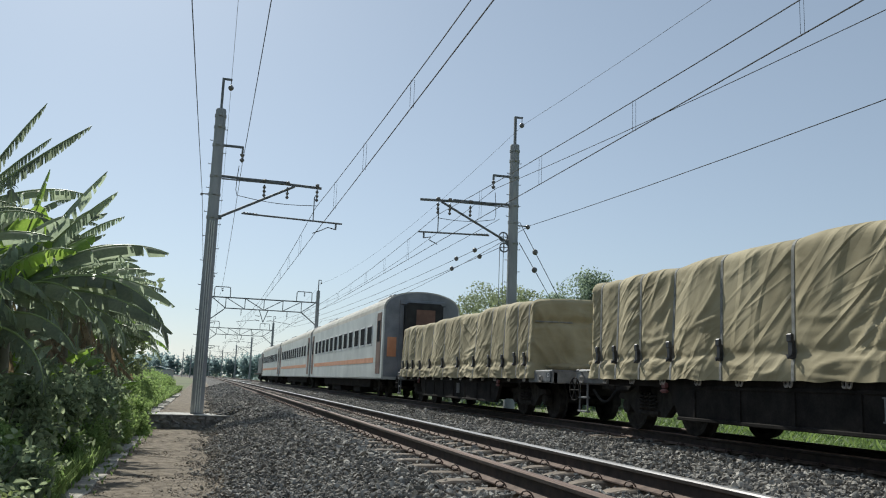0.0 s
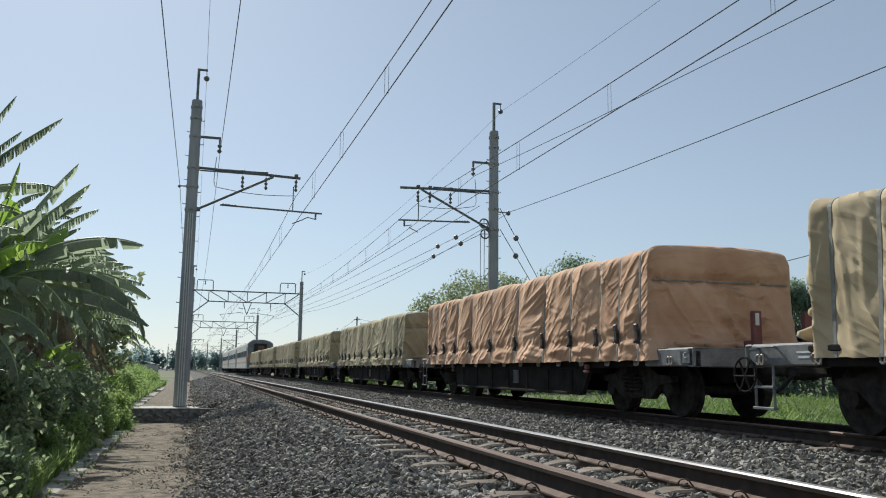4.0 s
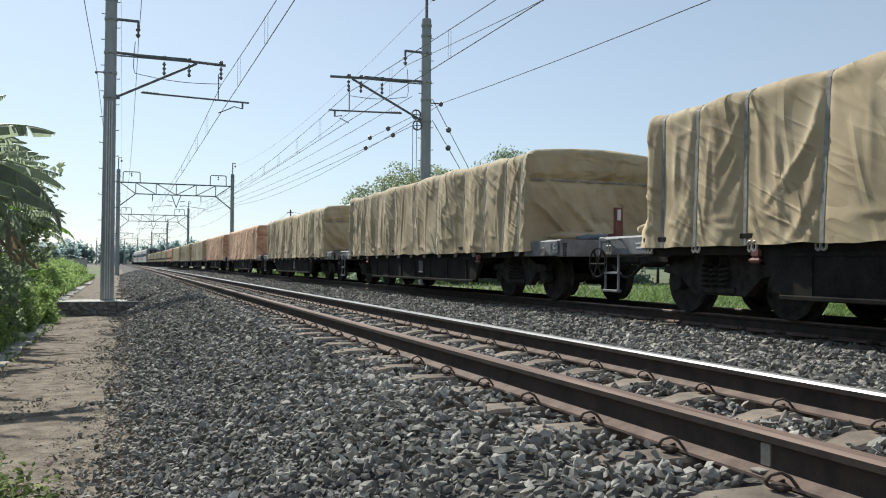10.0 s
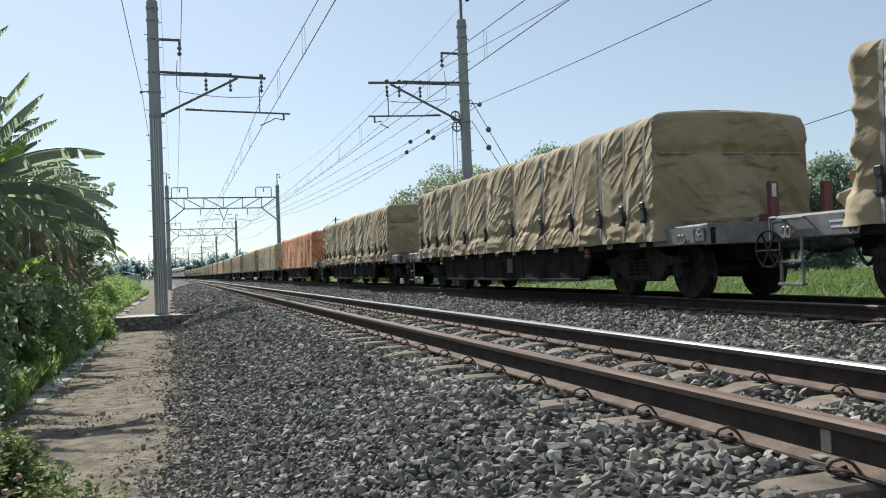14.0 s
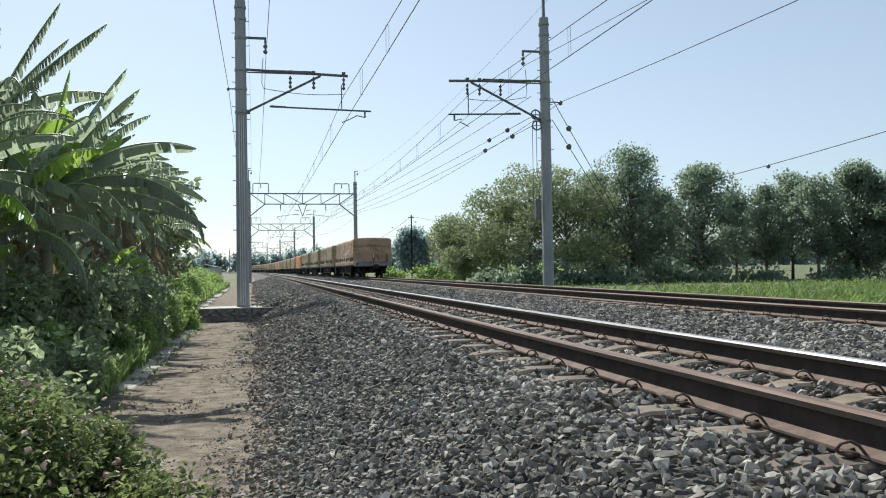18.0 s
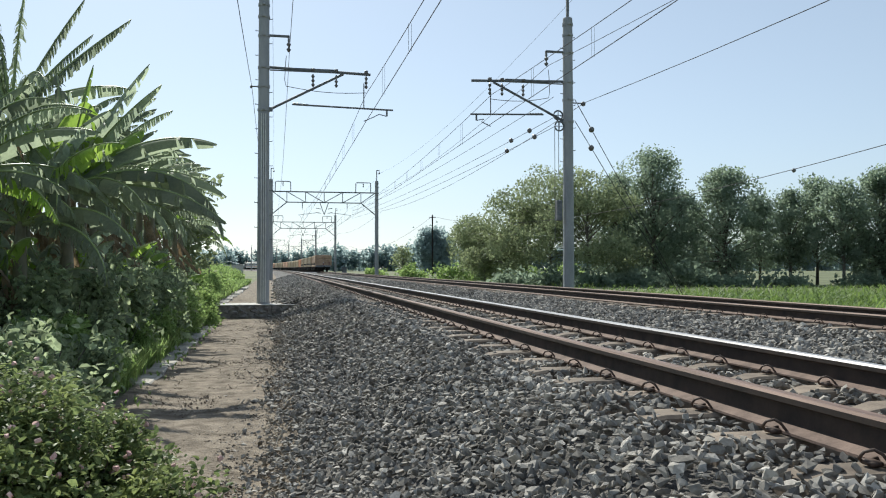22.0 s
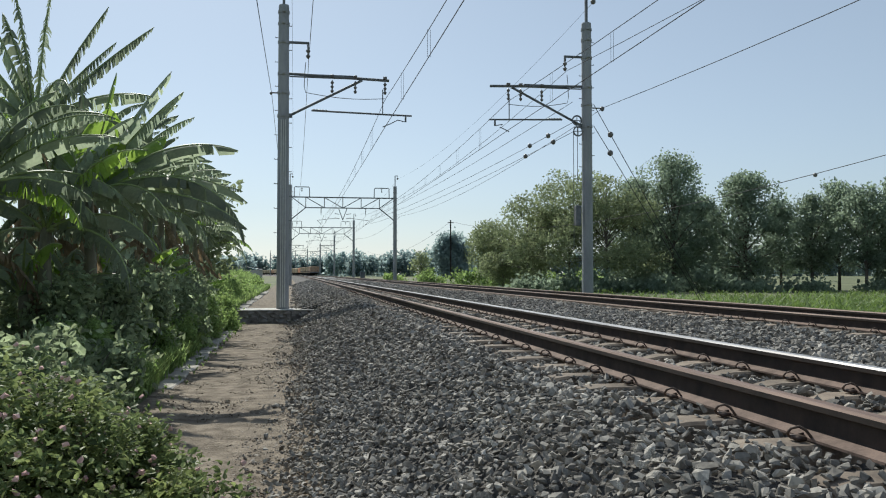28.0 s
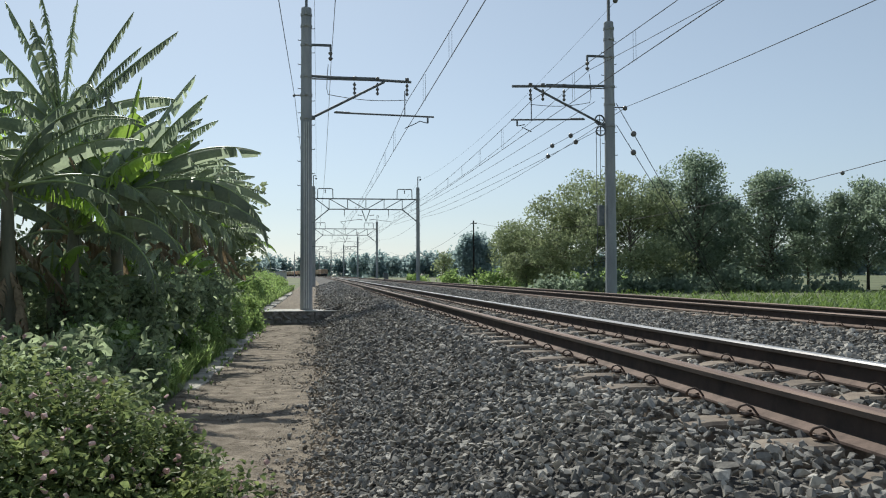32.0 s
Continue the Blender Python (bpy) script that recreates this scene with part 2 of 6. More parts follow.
M["stripe"] = surface("orange_stripe", (0.55, 0.22, 0.10), (0.70, 0.33, 0.18), 0.5, 0, 2, 30, 0.0)
M["glass"] = surface("dark_window_glass", (0.010, 0.013, 0.015), (0.022, 0.026, 0.03), 0.7, 0, 2, 30, 0.0, spec=0.02)
M["gangway"] = surface("dull_brown_door", (0.10, 0.05, 0.035), (0.19, 0.10, 0.07), 0.6, 0, 3, 40, 0.1, 0.003)
M["black"] = surface("dark_rubber", (0.012, 0.012, 0.013), (0.03, 0.03, 0.03), 0.8, 0, 4, 40, 0.1, 0.003)
M["loco"] = surface("dark_locomotive_paint", (0.05, 0.06, 0.07), (0.11, 0.12, 0.13), 0.5, 0, 2, 30, 0.05, 0.003)
M["ring"] = surface("bare_steel_ring", (0.26, 0.23, 0.20), (0.42, 0.38, 0.34), 0.6, 0.2, 8, 60, 0.1, 0.002)
M["conduit"] = surface("pale_conduit", (0.5, 0.5, 0.48), (0.65, 0.65, 0.62), 0.6, 0, 8, 60, 0.1, 0.002)


# ---- mesh helpers ----
class Shape:
    """Collects vertices and faces; every call adds one solid piece."""

    def __init__(self):
        self.v, self.f = [], []

    def add(self, verts, faces):
        k = len(self.v)
        self.v.extend(tuple(p) for p in verts)
        self.f.extend(tuple(i + k for i in q) for q in faces)
        return self

    def box(self, c, s, bevel=0.0, rot=None):
        hx, hy, hz = s[0] / 2, s[1] / 2, s[2] / 2
        if bevel:
            b = min(bevel, hx * 0.9, hy * 0.9, hz * 0.9)
            pts = []
            for z, ix in ((-hz, b), (-hz + b, 0), (hz - b, 0), (hz, b)):
                for sx, sy in ((-1, -1), (1, -1), (1, 1), (-1, 1)):
                    pts.append((sx * (hx - ix), sy * (hy - ix), z))
            fs = [(3, 2, 1, 0), (12, 13, 14, 15)]
            for r in range(3):
                for k in range(4):
                    fs.append((r * 4 + k, r * 4 + (k + 1) % 4, r * 4 + 4 + (k + 1) % 4, r * 4 + 4 + k))
        else:
            pts = [(x, y, z) for z in (-hz, hz) for x, y in ((-hx, -hy), (hx, -hy), (hx, hy), (-hx, hy))]
            fs = [(3, 2, 1, 0), (4, 5, 6, 7), (0, 1, 5, 4), (1, 2, 6, 5), (2, 3, 7, 6), (3, 0, 4, 7)]
        m = Matrix.Translation(c) @ (rot if rot else Matrix())
        return self.add([m @ Vector(p) for p in pts], fs)

    def tube(self, points, radii, n=8, closed=False, caps=True):
        """A round tube along the points; radii: one number or one for each point."""
        P = [Vector(p) for p in points]
        R = radii if isinstance(radii, (list, tuple)) else [radii] * len(P)
        rings = []
        up = Vector((0, 0, 1))
        for i, p in enumerate(P):
            a = P[i - 1] if (i or closed) else p
            b = P[(i + 1) % len(P)] if (i + 1 < len(P) or closed) else p
            d = (b - a).normalized()
            side = d.cross(up if abs(d.z) < 0.95 else Vector((1, 0, 0))).normalized()
            top = side.cross(d)
            rings.append([p + (side * cos(2 * pi * k / n) + top * sin(2 * pi * k / n)) * R[i] for k in range(n)])
        fs = []
        m = len(P) if closed else len(P) - 1
        for i in range(m):
            j = (i + 1) % len(P)
            for k in range(n):
                fs.append((i * n + k, i * n + (k + 1) % n, j * n + (k + 1) % n, j * n + k))
        if caps and not closed:
            fs.append(tuple(range(n))[::-1])
            fs.append(tuple((len(P) - 1) * n + k for k in range(n)))
        return self.add([q for r in rings for q in r], fs)

    def lathe(self, profile, origin=(0, 0, 0), axis="z", n=16):
        """Turns (radius, height) pairs round an axis."""
        pts = []
        for r, h in profile:
            for k in range(n):
                a, b = r * cos(2 * pi * k / n), r * sin(2 * pi * k / n)
                p = {"z": (a, b, h), "x": (h, a, b), "y": (b, h, a)}[axis]
                pts.append(Vector(p) + Vector(origin))
        fs = [(i * n + k, i * n + (k + 1) % n, (i + 1) * n + (k + 1) % n, (i + 1) * n + k) for i in range(len(profile) - 1) for k in range(n)]
        fs.append(tuple(range(n))[::-1])
        fs.append(tuple((len(profile) - 1) * n + k for k in range(n)))
        return self.add(pts, fs)

    def prism(self, outline, y0, y1):
        """An outline in x and z drawn along y."""
        n = len(outline)
        pts = [(x, y0, z) for x, z in outline] + [(x, y1, z) for x, z in outline]
        fs = [(k, (k + 1) % n, n + (k + 1) % n, n + k) for k in range(n)]
        fs += [tuple(range(n))[::-1], tuple(range(n, 2 * n))]
        return self.add(pts, fs)

    def data(self, name, material, smooth=False):
        me = bpy.data.meshes.new(name)
        me.from_pydata(self.v, [], self.f)
        if smooth:
            me.polygons.foreach_set("use_smooth", [True] * len(me.polygons))
        for mt in material if isinstance(material, (list, tuple)) else [material]:
            me.materials.append(mt)
        me.update()
        return me


def part(name, shape, material, parent, label="", smooth=False):
    ob = new(name, shape.data(name, material, smooth) if isinstance(shape, Shape) else shape)
    ob.parent = parent
    return tagged(ob, label) if label else ob


def thing(name, label, category, m=None, group="", kind=""):
    ob = new(name)
    if m is not None:
        ob.matrix_basis = m
    return tagged(ob, label, category, group, kind)


def soup(name, verts, faces, material, smooth=False):
    """A mesh from arrays of vertices and of faces with the same number of corners."""
    me = bpy.data.meshes.new(name)
    k = faces.shape[1]
    me.vertices.add(len(verts))
    me.vertices.foreach_set("co", np.ascontiguousarray(verts, np.float32).ravel())
    me.loops.add(faces.size)
    me.loops.foreach_set("vertex_index", np.ascontiguousarray(faces, np.int32).ravel())
    me.polygons.add(len(faces))
    me.polygons.foreach_set("loop_start", np.arange(0, faces.size, k, dtype=np.int32))
    me.polygons.foreach_set("loop_total", np.full(len(faces), k, np.int32))
    me.polygons.foreach_set("use_smooth", np.full(len(faces), smooth))
    me.materials.append(material)
    me.update(calc_edges=True)
    return me


# ---- plan ----
RAIL_Z = 1.10
T1, T2 = 2.74, 7.40            # middles of the two tracks
GAUGE = 0.566                  # half the distance of the rail heads
MAST_Y = [-30.0, 29.0, 88.0, 146.0, 205.0, 263.0, 321.0, 379.0]
MAST_L, MAST_R = -0.47, 10.52


def bend(y):
    """How far the line has swung to the left at y."""
    y = max(y, 0.0)
    return 3.5e-5 * y * y + 1.7e-4 * max(0.0, y - 190) ** 2


def slope(y):
    y = max(y, 0.0)
    return 7.0e-5 * y + 3.4e-4 * max(0.0, y - 190)


def on_track(x, y, z=0.0):
    """The pose of a thing that stands beside the line, turned with it."""
    return pose(x - bend(y), y, z, 0, 0, math.degrees(atan(slope(y))))


def path_z(y):
    return 0.0 if y < 28.1 else min(0.40, (y - 28.1) * 2)


def bed_z(x, y):
    """Height of the ballast and the ground beside it, across the line."""
    p = path_z(y)
    xs = (-40, -6, -1.95, -0.15, 1.5, 4.1, 4.7, 5.6, 6.1, 8.9, 10.2, 11.5, 60)
    zs = (p - 0.25, p - 0.1, p + 0.02, p, 0.895, 0.885, 0.865, 0.865, 0.885, 0.87, 0.25, 0.0, 0.0)
    return float(np.interp(x, xs, zs))


# ---- ground ----
def build_ground():
    xs = [-2500, -600, -150, -40, -15, -6, -3] + [-1.95 + 0.15 * i for i in range(13)] + [0.02, 0.18, 0.4, 0.9, 1.4, 2, 3.5, 4.1, 4.7, 5.6, 6.1, 7.4, 8.9, 10.2, 11.5, 16, 30, 60, 150, 600, 2500]
    ys = [-600, -300, -100, -30, -10, -4, 0] + [2 + 0.26 * i for i in range(100)] + [28.0, 28.1, 28.3, 29, 30] + [32 + 4 * i for i in range(18)] + list(range(110, 700, 15)) + [800, 1200, 3500]
    v, f, mats = [], [], []
    for y in ys:
        for x in xs:
            w = max(0.0, 1 - max(0.0, abs(x - 4) - 20) / 300)
            z = bed_z(x, y)
            if -1.95 < x < -0.2:
                z += 0.03 * noise.noise((x * 1.6, y * 0.7, 0)) + 0.022 * noise.noise((x * 4.1, y * 3.3, 5))
            v.append((x - bend(min(y, 700)) * w, y, z - 0.035 * (-0.15 < x < 10.2)))
    nx = len(xs)
    for j in range(len(ys) - 1):
        for i in range(nx - 1):
            f.append((j * nx + i, j * nx + i + 1, (j + 1) * nx + i + 1, (j + 1) * nx + i))
            xm = (xs[i] + xs[i + 1]) / 2
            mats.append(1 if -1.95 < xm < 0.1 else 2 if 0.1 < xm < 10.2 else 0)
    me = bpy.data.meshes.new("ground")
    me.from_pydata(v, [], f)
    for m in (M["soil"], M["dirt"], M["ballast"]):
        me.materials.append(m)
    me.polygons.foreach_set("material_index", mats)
    me.polygons.foreach_set("use_smooth", [m == 1 for m in mats])
    return tagged(new("ground", me), "green field soil, dirt path and grey ballast embankment", "ground", kind="structure")


ground = build_ground()


# ---- tracks ----
def sweep_rail(x, y0, y1):
    out = [(-0.07, -0.159), (0.07, -0.159), (0.07, -0.148), (0.014, -0.128), (0.010, -0.12), (0.010, -0.048), (0.035, -0.036), (0.036, -0.012),
           (0.028, 0.0), (-0.028, 0.0), (-0.036, -0.012), (-0.035, -0.036), (-0.010, -0.048), (-0.010, -0.12), (-0.014, -0.128), (-0.07, -0.148)]
    ys = [y0] + [y for y in range(int(y0) + 1, int(y1), 6)] + [y1]
    n = len(out)
    v = [(x + a - bend(y), y, RAIL_Z + b) for y in ys for a, b in out]
    f, mi = [], []
    for j in range(len(ys) - 1):
        for k in range(n):
            f.append((j * n + k, j * n + (k + 1) % n, (j + 1) * n + (k + 1) % n, (j + 1) * n + k))
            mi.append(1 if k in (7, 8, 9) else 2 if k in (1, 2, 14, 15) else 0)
    return v, f, mi


def rail(x, parent, top, label):
    v, f, mi = sweep_rail(x, -120, 760)
    me = bpy.data.meshes.new("rail")
    me.from_pydata(v, [], f)
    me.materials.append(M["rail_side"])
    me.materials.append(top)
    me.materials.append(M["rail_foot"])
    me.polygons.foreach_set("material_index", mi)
    ob = new("rail", me)
    ob.parent = parent
    return tagged(ob, label)


def sleeper_mesh():
    s = Shape()
    L, w, h = 1.0, 0.125, 0.20
    ring = []
    for x, wt, zt in ((-L, 0.10, -0.015), (-0.9, 0.105, 0.0), (-0.35, 0.105, 0.0), (-0.2, 0.085, -0.03), (0.2, 0.085, -0.03), (0.35, 0.105, 0.0), (0.9, 0.105, 0.0), (L, 0.10, -0.015)):
        ring.append([(x, -w, -h), (x, w, -h), (x, wt, zt - 0.015), (x, wt - 0.02, zt), (x, -wt + 0.02, zt), (x, -wt, zt - 0.015)])
    n = 6
    fs = [(i * n + k, i * n + (k + 1) % n, (i + 1) * n + (k + 1) % n, (i + 1) * n + k) for i in range(len(ring) - 1) for k in range(n)]
    fs += [tuple(range(n))[::-1], tuple((len(ring) - 1) * n + k for k in range(n))]
    s.add([p for r in ring for p in r], [q[::-1] for q in fs])
    return s.data("sleeper", M["sleeper"])


def clip_mesh():
    """A sprung steel rod bent into a loop, on its cast shoulder."""
    s = Shape()
    pts = [(0.07, -0.055, 0.0), (0.05, -0.05, 0.03), (0.03, -0.035, 0.065), (0.0, -0.01, 0.085), (-0.035, 0.02, 0.07), (-0.05, 0.04, 0.035), (-0.03, 0.05, 0.012), (0.0, 0.045, 0.012), (0.06, 0.03, 0.03)]
    s.tube(pts, 0.010, 6)
    s.box((-0.005, 0.0, 0.014), (0.07, 0.09, 0.03), 0.008)
    return s.data("rail_clip", M["clip"], True)


def build_track(name, x, tops, labels, y0, y1, clip_to, label):
    tr = thing(name, label, "railway track", kind="structure")
    for side, top, lab in zip((-1, 1), tops, labels):
        rail(x + side * GAUGE, tr, top, lab)
    sl, cl = sleeper_mesh(), clip_mesh()
    y = y0
    while y < y1:
        ob = new("sleeper", sl)
        ob.parent = tr
        ob.matrix_basis = on_track(x + random.uniform(-0.01, 0.01), y, RAIL_Z - 0.166) @ pose(0, 0, 0, 0, 0, random.uniform(-0.5, 0.5))
        if y < clip_to:
            for side in (-1, 1):
                for turn in (0, 180):
                    c = new("rail_clip", cl)
                    c.parent = ob
                    sx = side * GAUGE + (0.105 if turn == 0 else -0.105)
                    c.matrix_basis = pose(sx, 0, 0.008, 0, 0, turn + 180) @ Matrix.Diagonal((0.66, 0.72, 0.66, 1))
        y += 0.605
    return tr


track_1 = build_track("track_1", T1, (M["rail_top"], M["rail_glint"]), ("rusty rail with a dull worn head", "rusty rail, its head coloured brighter for the sky's glint"),
                      -2.2, 85, 40, "near railway track of rusty rails on concrete sleepers in ballast")
track_2 = build_track("track_2", T2, (M["rail_top"], M["rail_top"]), ("rusty rail with a dull worn head",) * 2,
                      1.0, 60, 14, "far railway track of rusty rails on concrete sleepers in ballast")
s = Shape()
s.box((T1 - GAUGE - 0.0125, 2.20, RAIL_Z - 0.085), (0.009, 0.045, 0.078), 0.002)
s.box((T1 - GAUGE - 0.044, 2.195, RAIL_Z - 0.137), (0.046, 0.055, 0.010), 0.003)
part("weld_mark", s, M["kerb"], track_1, "pale mortar mark at the rail weld")


# ---- overhead line masts ----
def insulator(s, p, q, r=0.06, sheds=3):
    """A string of porcelain sheds between two points."""
    p, q = Vector(p), Vector(q)
    pts, rad = [], []
    for i in range(sheds * 4 + 1):
        pts.append(p.lerp(q, i / (sheds * 4)))
        rad.append((0.022, 0.03, r, r * 0.75)[i % 4])
    s.tube(pts, rad, 8)


def ball(s, c, r=0.10):
    s.lathe([(0.02, -r)] + [(r * sin(pi * k / 6), -r * cos(pi * k / 6)) for k in range(1, 6)] + [(0.02, r)], c, "z", 10)


def mast(m, label, spike=1, foot=0.0):
    """A tapered concrete mast with clamps, climbing bolts and an earth-wire spike; it stands at m."""
    t = thing("overhead_line_mast", label, "mast", m, "overhead line masts")
    s = Shape()
    s.lathe([(0.215, foot), (0.21, foot + 0.8), (0.195, 5.0), (0.178, 10.85), (0.165, 10.9), (0.06, 10.92)], n=24)
    part("pole", s, M["concrete"], t, smooth=True)
    for z in (7.05, 7.85, 8.5, 9.6, 10.25, 10.65):
        s = Shape()
        r = 0.21 - 0.0033 * z + 0.018
        s.lathe([(r, z - 0.05), (r + 0.006, z - 0.045), (r + 0.006, z + 0.045), (r, z + 0.05)], n=20)
        s.box((0, -r - 0.02, z), (0.10, 0.06, 0.07), 0.01)
        s.box((0, r + 0.02, z), (0.10, 0.06, 0.07), 0.01)
        part("clamp_band", s, M["concrete"], t)
    z, k = 2.2, 0
    while z < 10.5:
        s = Shape()
        r = 0.21 - 0.0033 * z
        d = 1 if k % 2 else -1
        s.tube([(d * (r - 0.02), 0, z), (d * (r + 0.10), 0, z), (d * (r + 0.10), 0, z + 0.03)], 0.013, 6)
        part("climbing_bolt", s, M["steel"], t)
        z, k = z + 0.42, k + 1
    s = Shape()
    s.box((0, 0, 11.45), (0.09, 0.09, 1.2), 0.01)
    s.box((0.13 * spike, 0, 12.02), (0.34, 0.07, 0.07), 0.01)
    part("spike", s, M["steel"], t)
    s = Shape()
    s.tube([(0.27 * spike, 0, 12.0), (0.27 * spike, 0, 11.82)], 0.015, 6)
    ball(s, (0.27 * spike, 0, 11.72), 0.10)
    part("spike_insulator", s, M["insulator"], t, smooth=True)
    return t


def cantilever(t, d, reach, strut_x, tube_x, hang_x, ins):
    """Bracket arm, strut, registration tube and hangers on the mast t; d is the side on which the track lies."""
    s = Shape()
    for dz in (-0.045, 0.045):
        s.box((d * (0.2 + reach * 0.3), 0, 8.48 + dz * 1.0), (reach * 0.6, 0.07, 0.035), 0.006)
    s.tube([(d * 0.15, 0, 8.53), (d * reach, 0, 8.42)], 0.05, 8)
    part("bracket_arm", s, M["steel"], t)
    s = Shape()
    s.tube([(d * 0.2, 0, 7.08), (d * strut_x, 0, 8.4)], 0.045, 8)
    s.box((d * 0.22, 0, 7.08), (0.16, 0.12, 0.14), 0.02)
    part("strut", s, M["steel"], t)
    s = Shape()
    s.tube([(d * 0.95, 0, 7.28), (d * tube_x, 0, 7.20)], 0.032, 8)
    s.tube([(d * (tube_x - 0.22), 0, 7.22), (d * (tube_x - 0.22), 0, 6.98)], 0.035, 6)
    part("registration_tube", s, M["steel"], t)
    s = Shape()
    pts = [(d * 0.98, 0, 7.30), (d * 1.5, 0, 7.28)]
    insulator(s, pts[0], pts[1], 0.05, 5)
    part("tube_insulator", s, M["insulator"], t, smooth=True)
    s = Shape()
    s.tube([(d * (tube_x - 0.22), 0, 6.98), (d * (tube_x - 0.5), 0, 7.04), (d * (hang_x + 0.35), 0, 6.94), (d * hang_x, 0, 6.78)], 0.018, 6)
    part("steady_arm", s, M["steel"], t)
    s = Shape()
    s.tube([(d * hang_x, 0, 8.1), (d * hang_x, 0, 7.22)], 0.02, 6)
    part("hanger", s, M["steel"], t)
    for x in ins:
        s = Shape()
        s.box((d * x, 0, 8.5), (0.12, 0.16, 0.10), 0.01)
        insulator(s, (d * x, 0, 8.36), (d * x, 0, 7.92), 0.065, 3)
        part("hanging_insulator", s, M["insulator"], t, smooth=True)
    s = Shape()
    p = [(d * ins[-1], 0, 7.78)] + [(d * (ins[-1] + (0.75 - ins[-1]) * k / 8), 0, 7.78 - 0.10 * sin(pi * k / 8) + 0.12 * k / 8) for k in range(1, 9)] + [(d * 0.7, 0, 8.1), (d * 0.72, 0, 8.6), (d * 0.75, 0, 8.95)]
    s.tube(p, 0.012, 5)
    part("jumper_wire", s, M["wire"], t)
    s = Shape()
    s.box((d * 0.5, 0, 9.62), (0.72, 0.07, 0.08), 0.01)
    s.box((d * 0.83, 0, 9.53), (0.07, 0.07, 0.2), 0.01)
    part("feeder_bracket", s, M["steel"], t)
    s = Shape()
    insulator(s, (d * 0.83, 0, 9.45), (d * 0.83, 0, 9.08), 0.085, 2)
    part("feeder_insulator", s, M["insulator"], t, smooth=True)


def side_bracket(t, d, x, z):
    s = Shape()
    s.tube([(d * 0.15, 0, z), (d * x, 0, z)], 0.025, 6)
    ball(s, (d * x, 0, z - 0.02), 0.09 if d > 0 else 0.05)
    part("side_insulator", s, M["insulator"], t, smooth=True)


def portal(y):
    """A lattice beam across both tracks with its two masts' knee braces and hoops."""
    t = thing("lattice_portal", "grey steel lattice beam spanning both tracks between concrete masts", "portal", on_track(0, y), "lattice portals")
    x0, x1, zt, zb = MAST_L + 0.15, MAST_R - 0.15, 9.62, 8.52
    b0, b1 = 1.15, 8.85
    def bar(name, p, q, r=0.05):
        s = Shape()
        s.tube([(p[0], 0, p[1]), (q[0], 0, q[1])], r, 6)
        part(name, s, M["steel"], t)
    bar("top_chord", (x0, zt), (x1, zt), 0.07)
    bar("bottom_chord", (b0, zb), (b1, zb), 0.06)
    xs = [b0 + (b1 - b0) * k / 4 for k in range(5)]
    for x in xs:
        bar("upright", (x, zb), (x, zt), 0.045)
    for k in range(4):
        a, b = (xs[k], xs[k + 1]) if k < 2 else (xs[k + 1], xs[k])
        bar("diagonal", (a, zt), (b, zb), 0.045)
    bar("diagonal", (x0, zt), (b0, zb)), bar("diagonal", (x1, zt), (b1, zb))
    bar("knee_brace", (b0, zb), (x0, 7.3), 0.06), bar("knee_brace", (b1, zb), (x1, 7.3), 0.06)
    for xc in (0.75, 9.1):
        s = Shape()
        s.tube([(xc - 0.8, 0, zt), (xc - 0.78, 0, 10.6), (xc - 0.7, 0, 10.68), (xc + 0.7, 0, 10.68), (xc + 0.78, 0, 10.6), (xc + 0.8, 0, zt)], 0.05, 6)
        part("feeder_hoop", s, M["steel"], t)
        s = Shape()
        insulator(s, (xc, 0, 10.62), (xc, 0, 10.2), 0.08, 2)
        part("feeder_insulator", s, M["insulator"], t, smooth=True)
    xm = (b0 + b1) / 2
    s = Shape()
    s.tube([(xm - 0.45, 0, zb), (xm - 0.05, 0, 7.4), (xm, 0, 7.25)], 0.045, 6)
    s.tube([(xm + 0.45, 0, zb), (xm + 0.05, 0, 7.4), (xm, 0, 7.25)], 0.045, 6)
    for d in (-1, 1):
        for z in (7.4, 7.85):
            insulator(s, (xm + d * 0.35, 0, z), (xm + d * 0.85, 0, z + 0.08), 0.05, 3)
    part("drop_frame", s, M["steel"], t)
    for xc, d in ((T1, 1), (T2, -1)):
        s = Shape()
        s.tube([(xm - d * 0.8, 0, 7.45), (xc - d * 0.4, 0, 7.2)], 0.025, 6)
        s.tube([(xc - d * 0.4, 0, 7.2), (xc, 0, 6.8)], 0.018, 6)
        insulator(s, (xc, 0, zb - 0.05), (xc, 0, zb - 0.6), 0.06, 3)
        s.tube([(xc, 0, zb - 0.6), (xc, 0, 7.75)], 0.018, 6)
        part("contact_support", s, M["steel"], t)


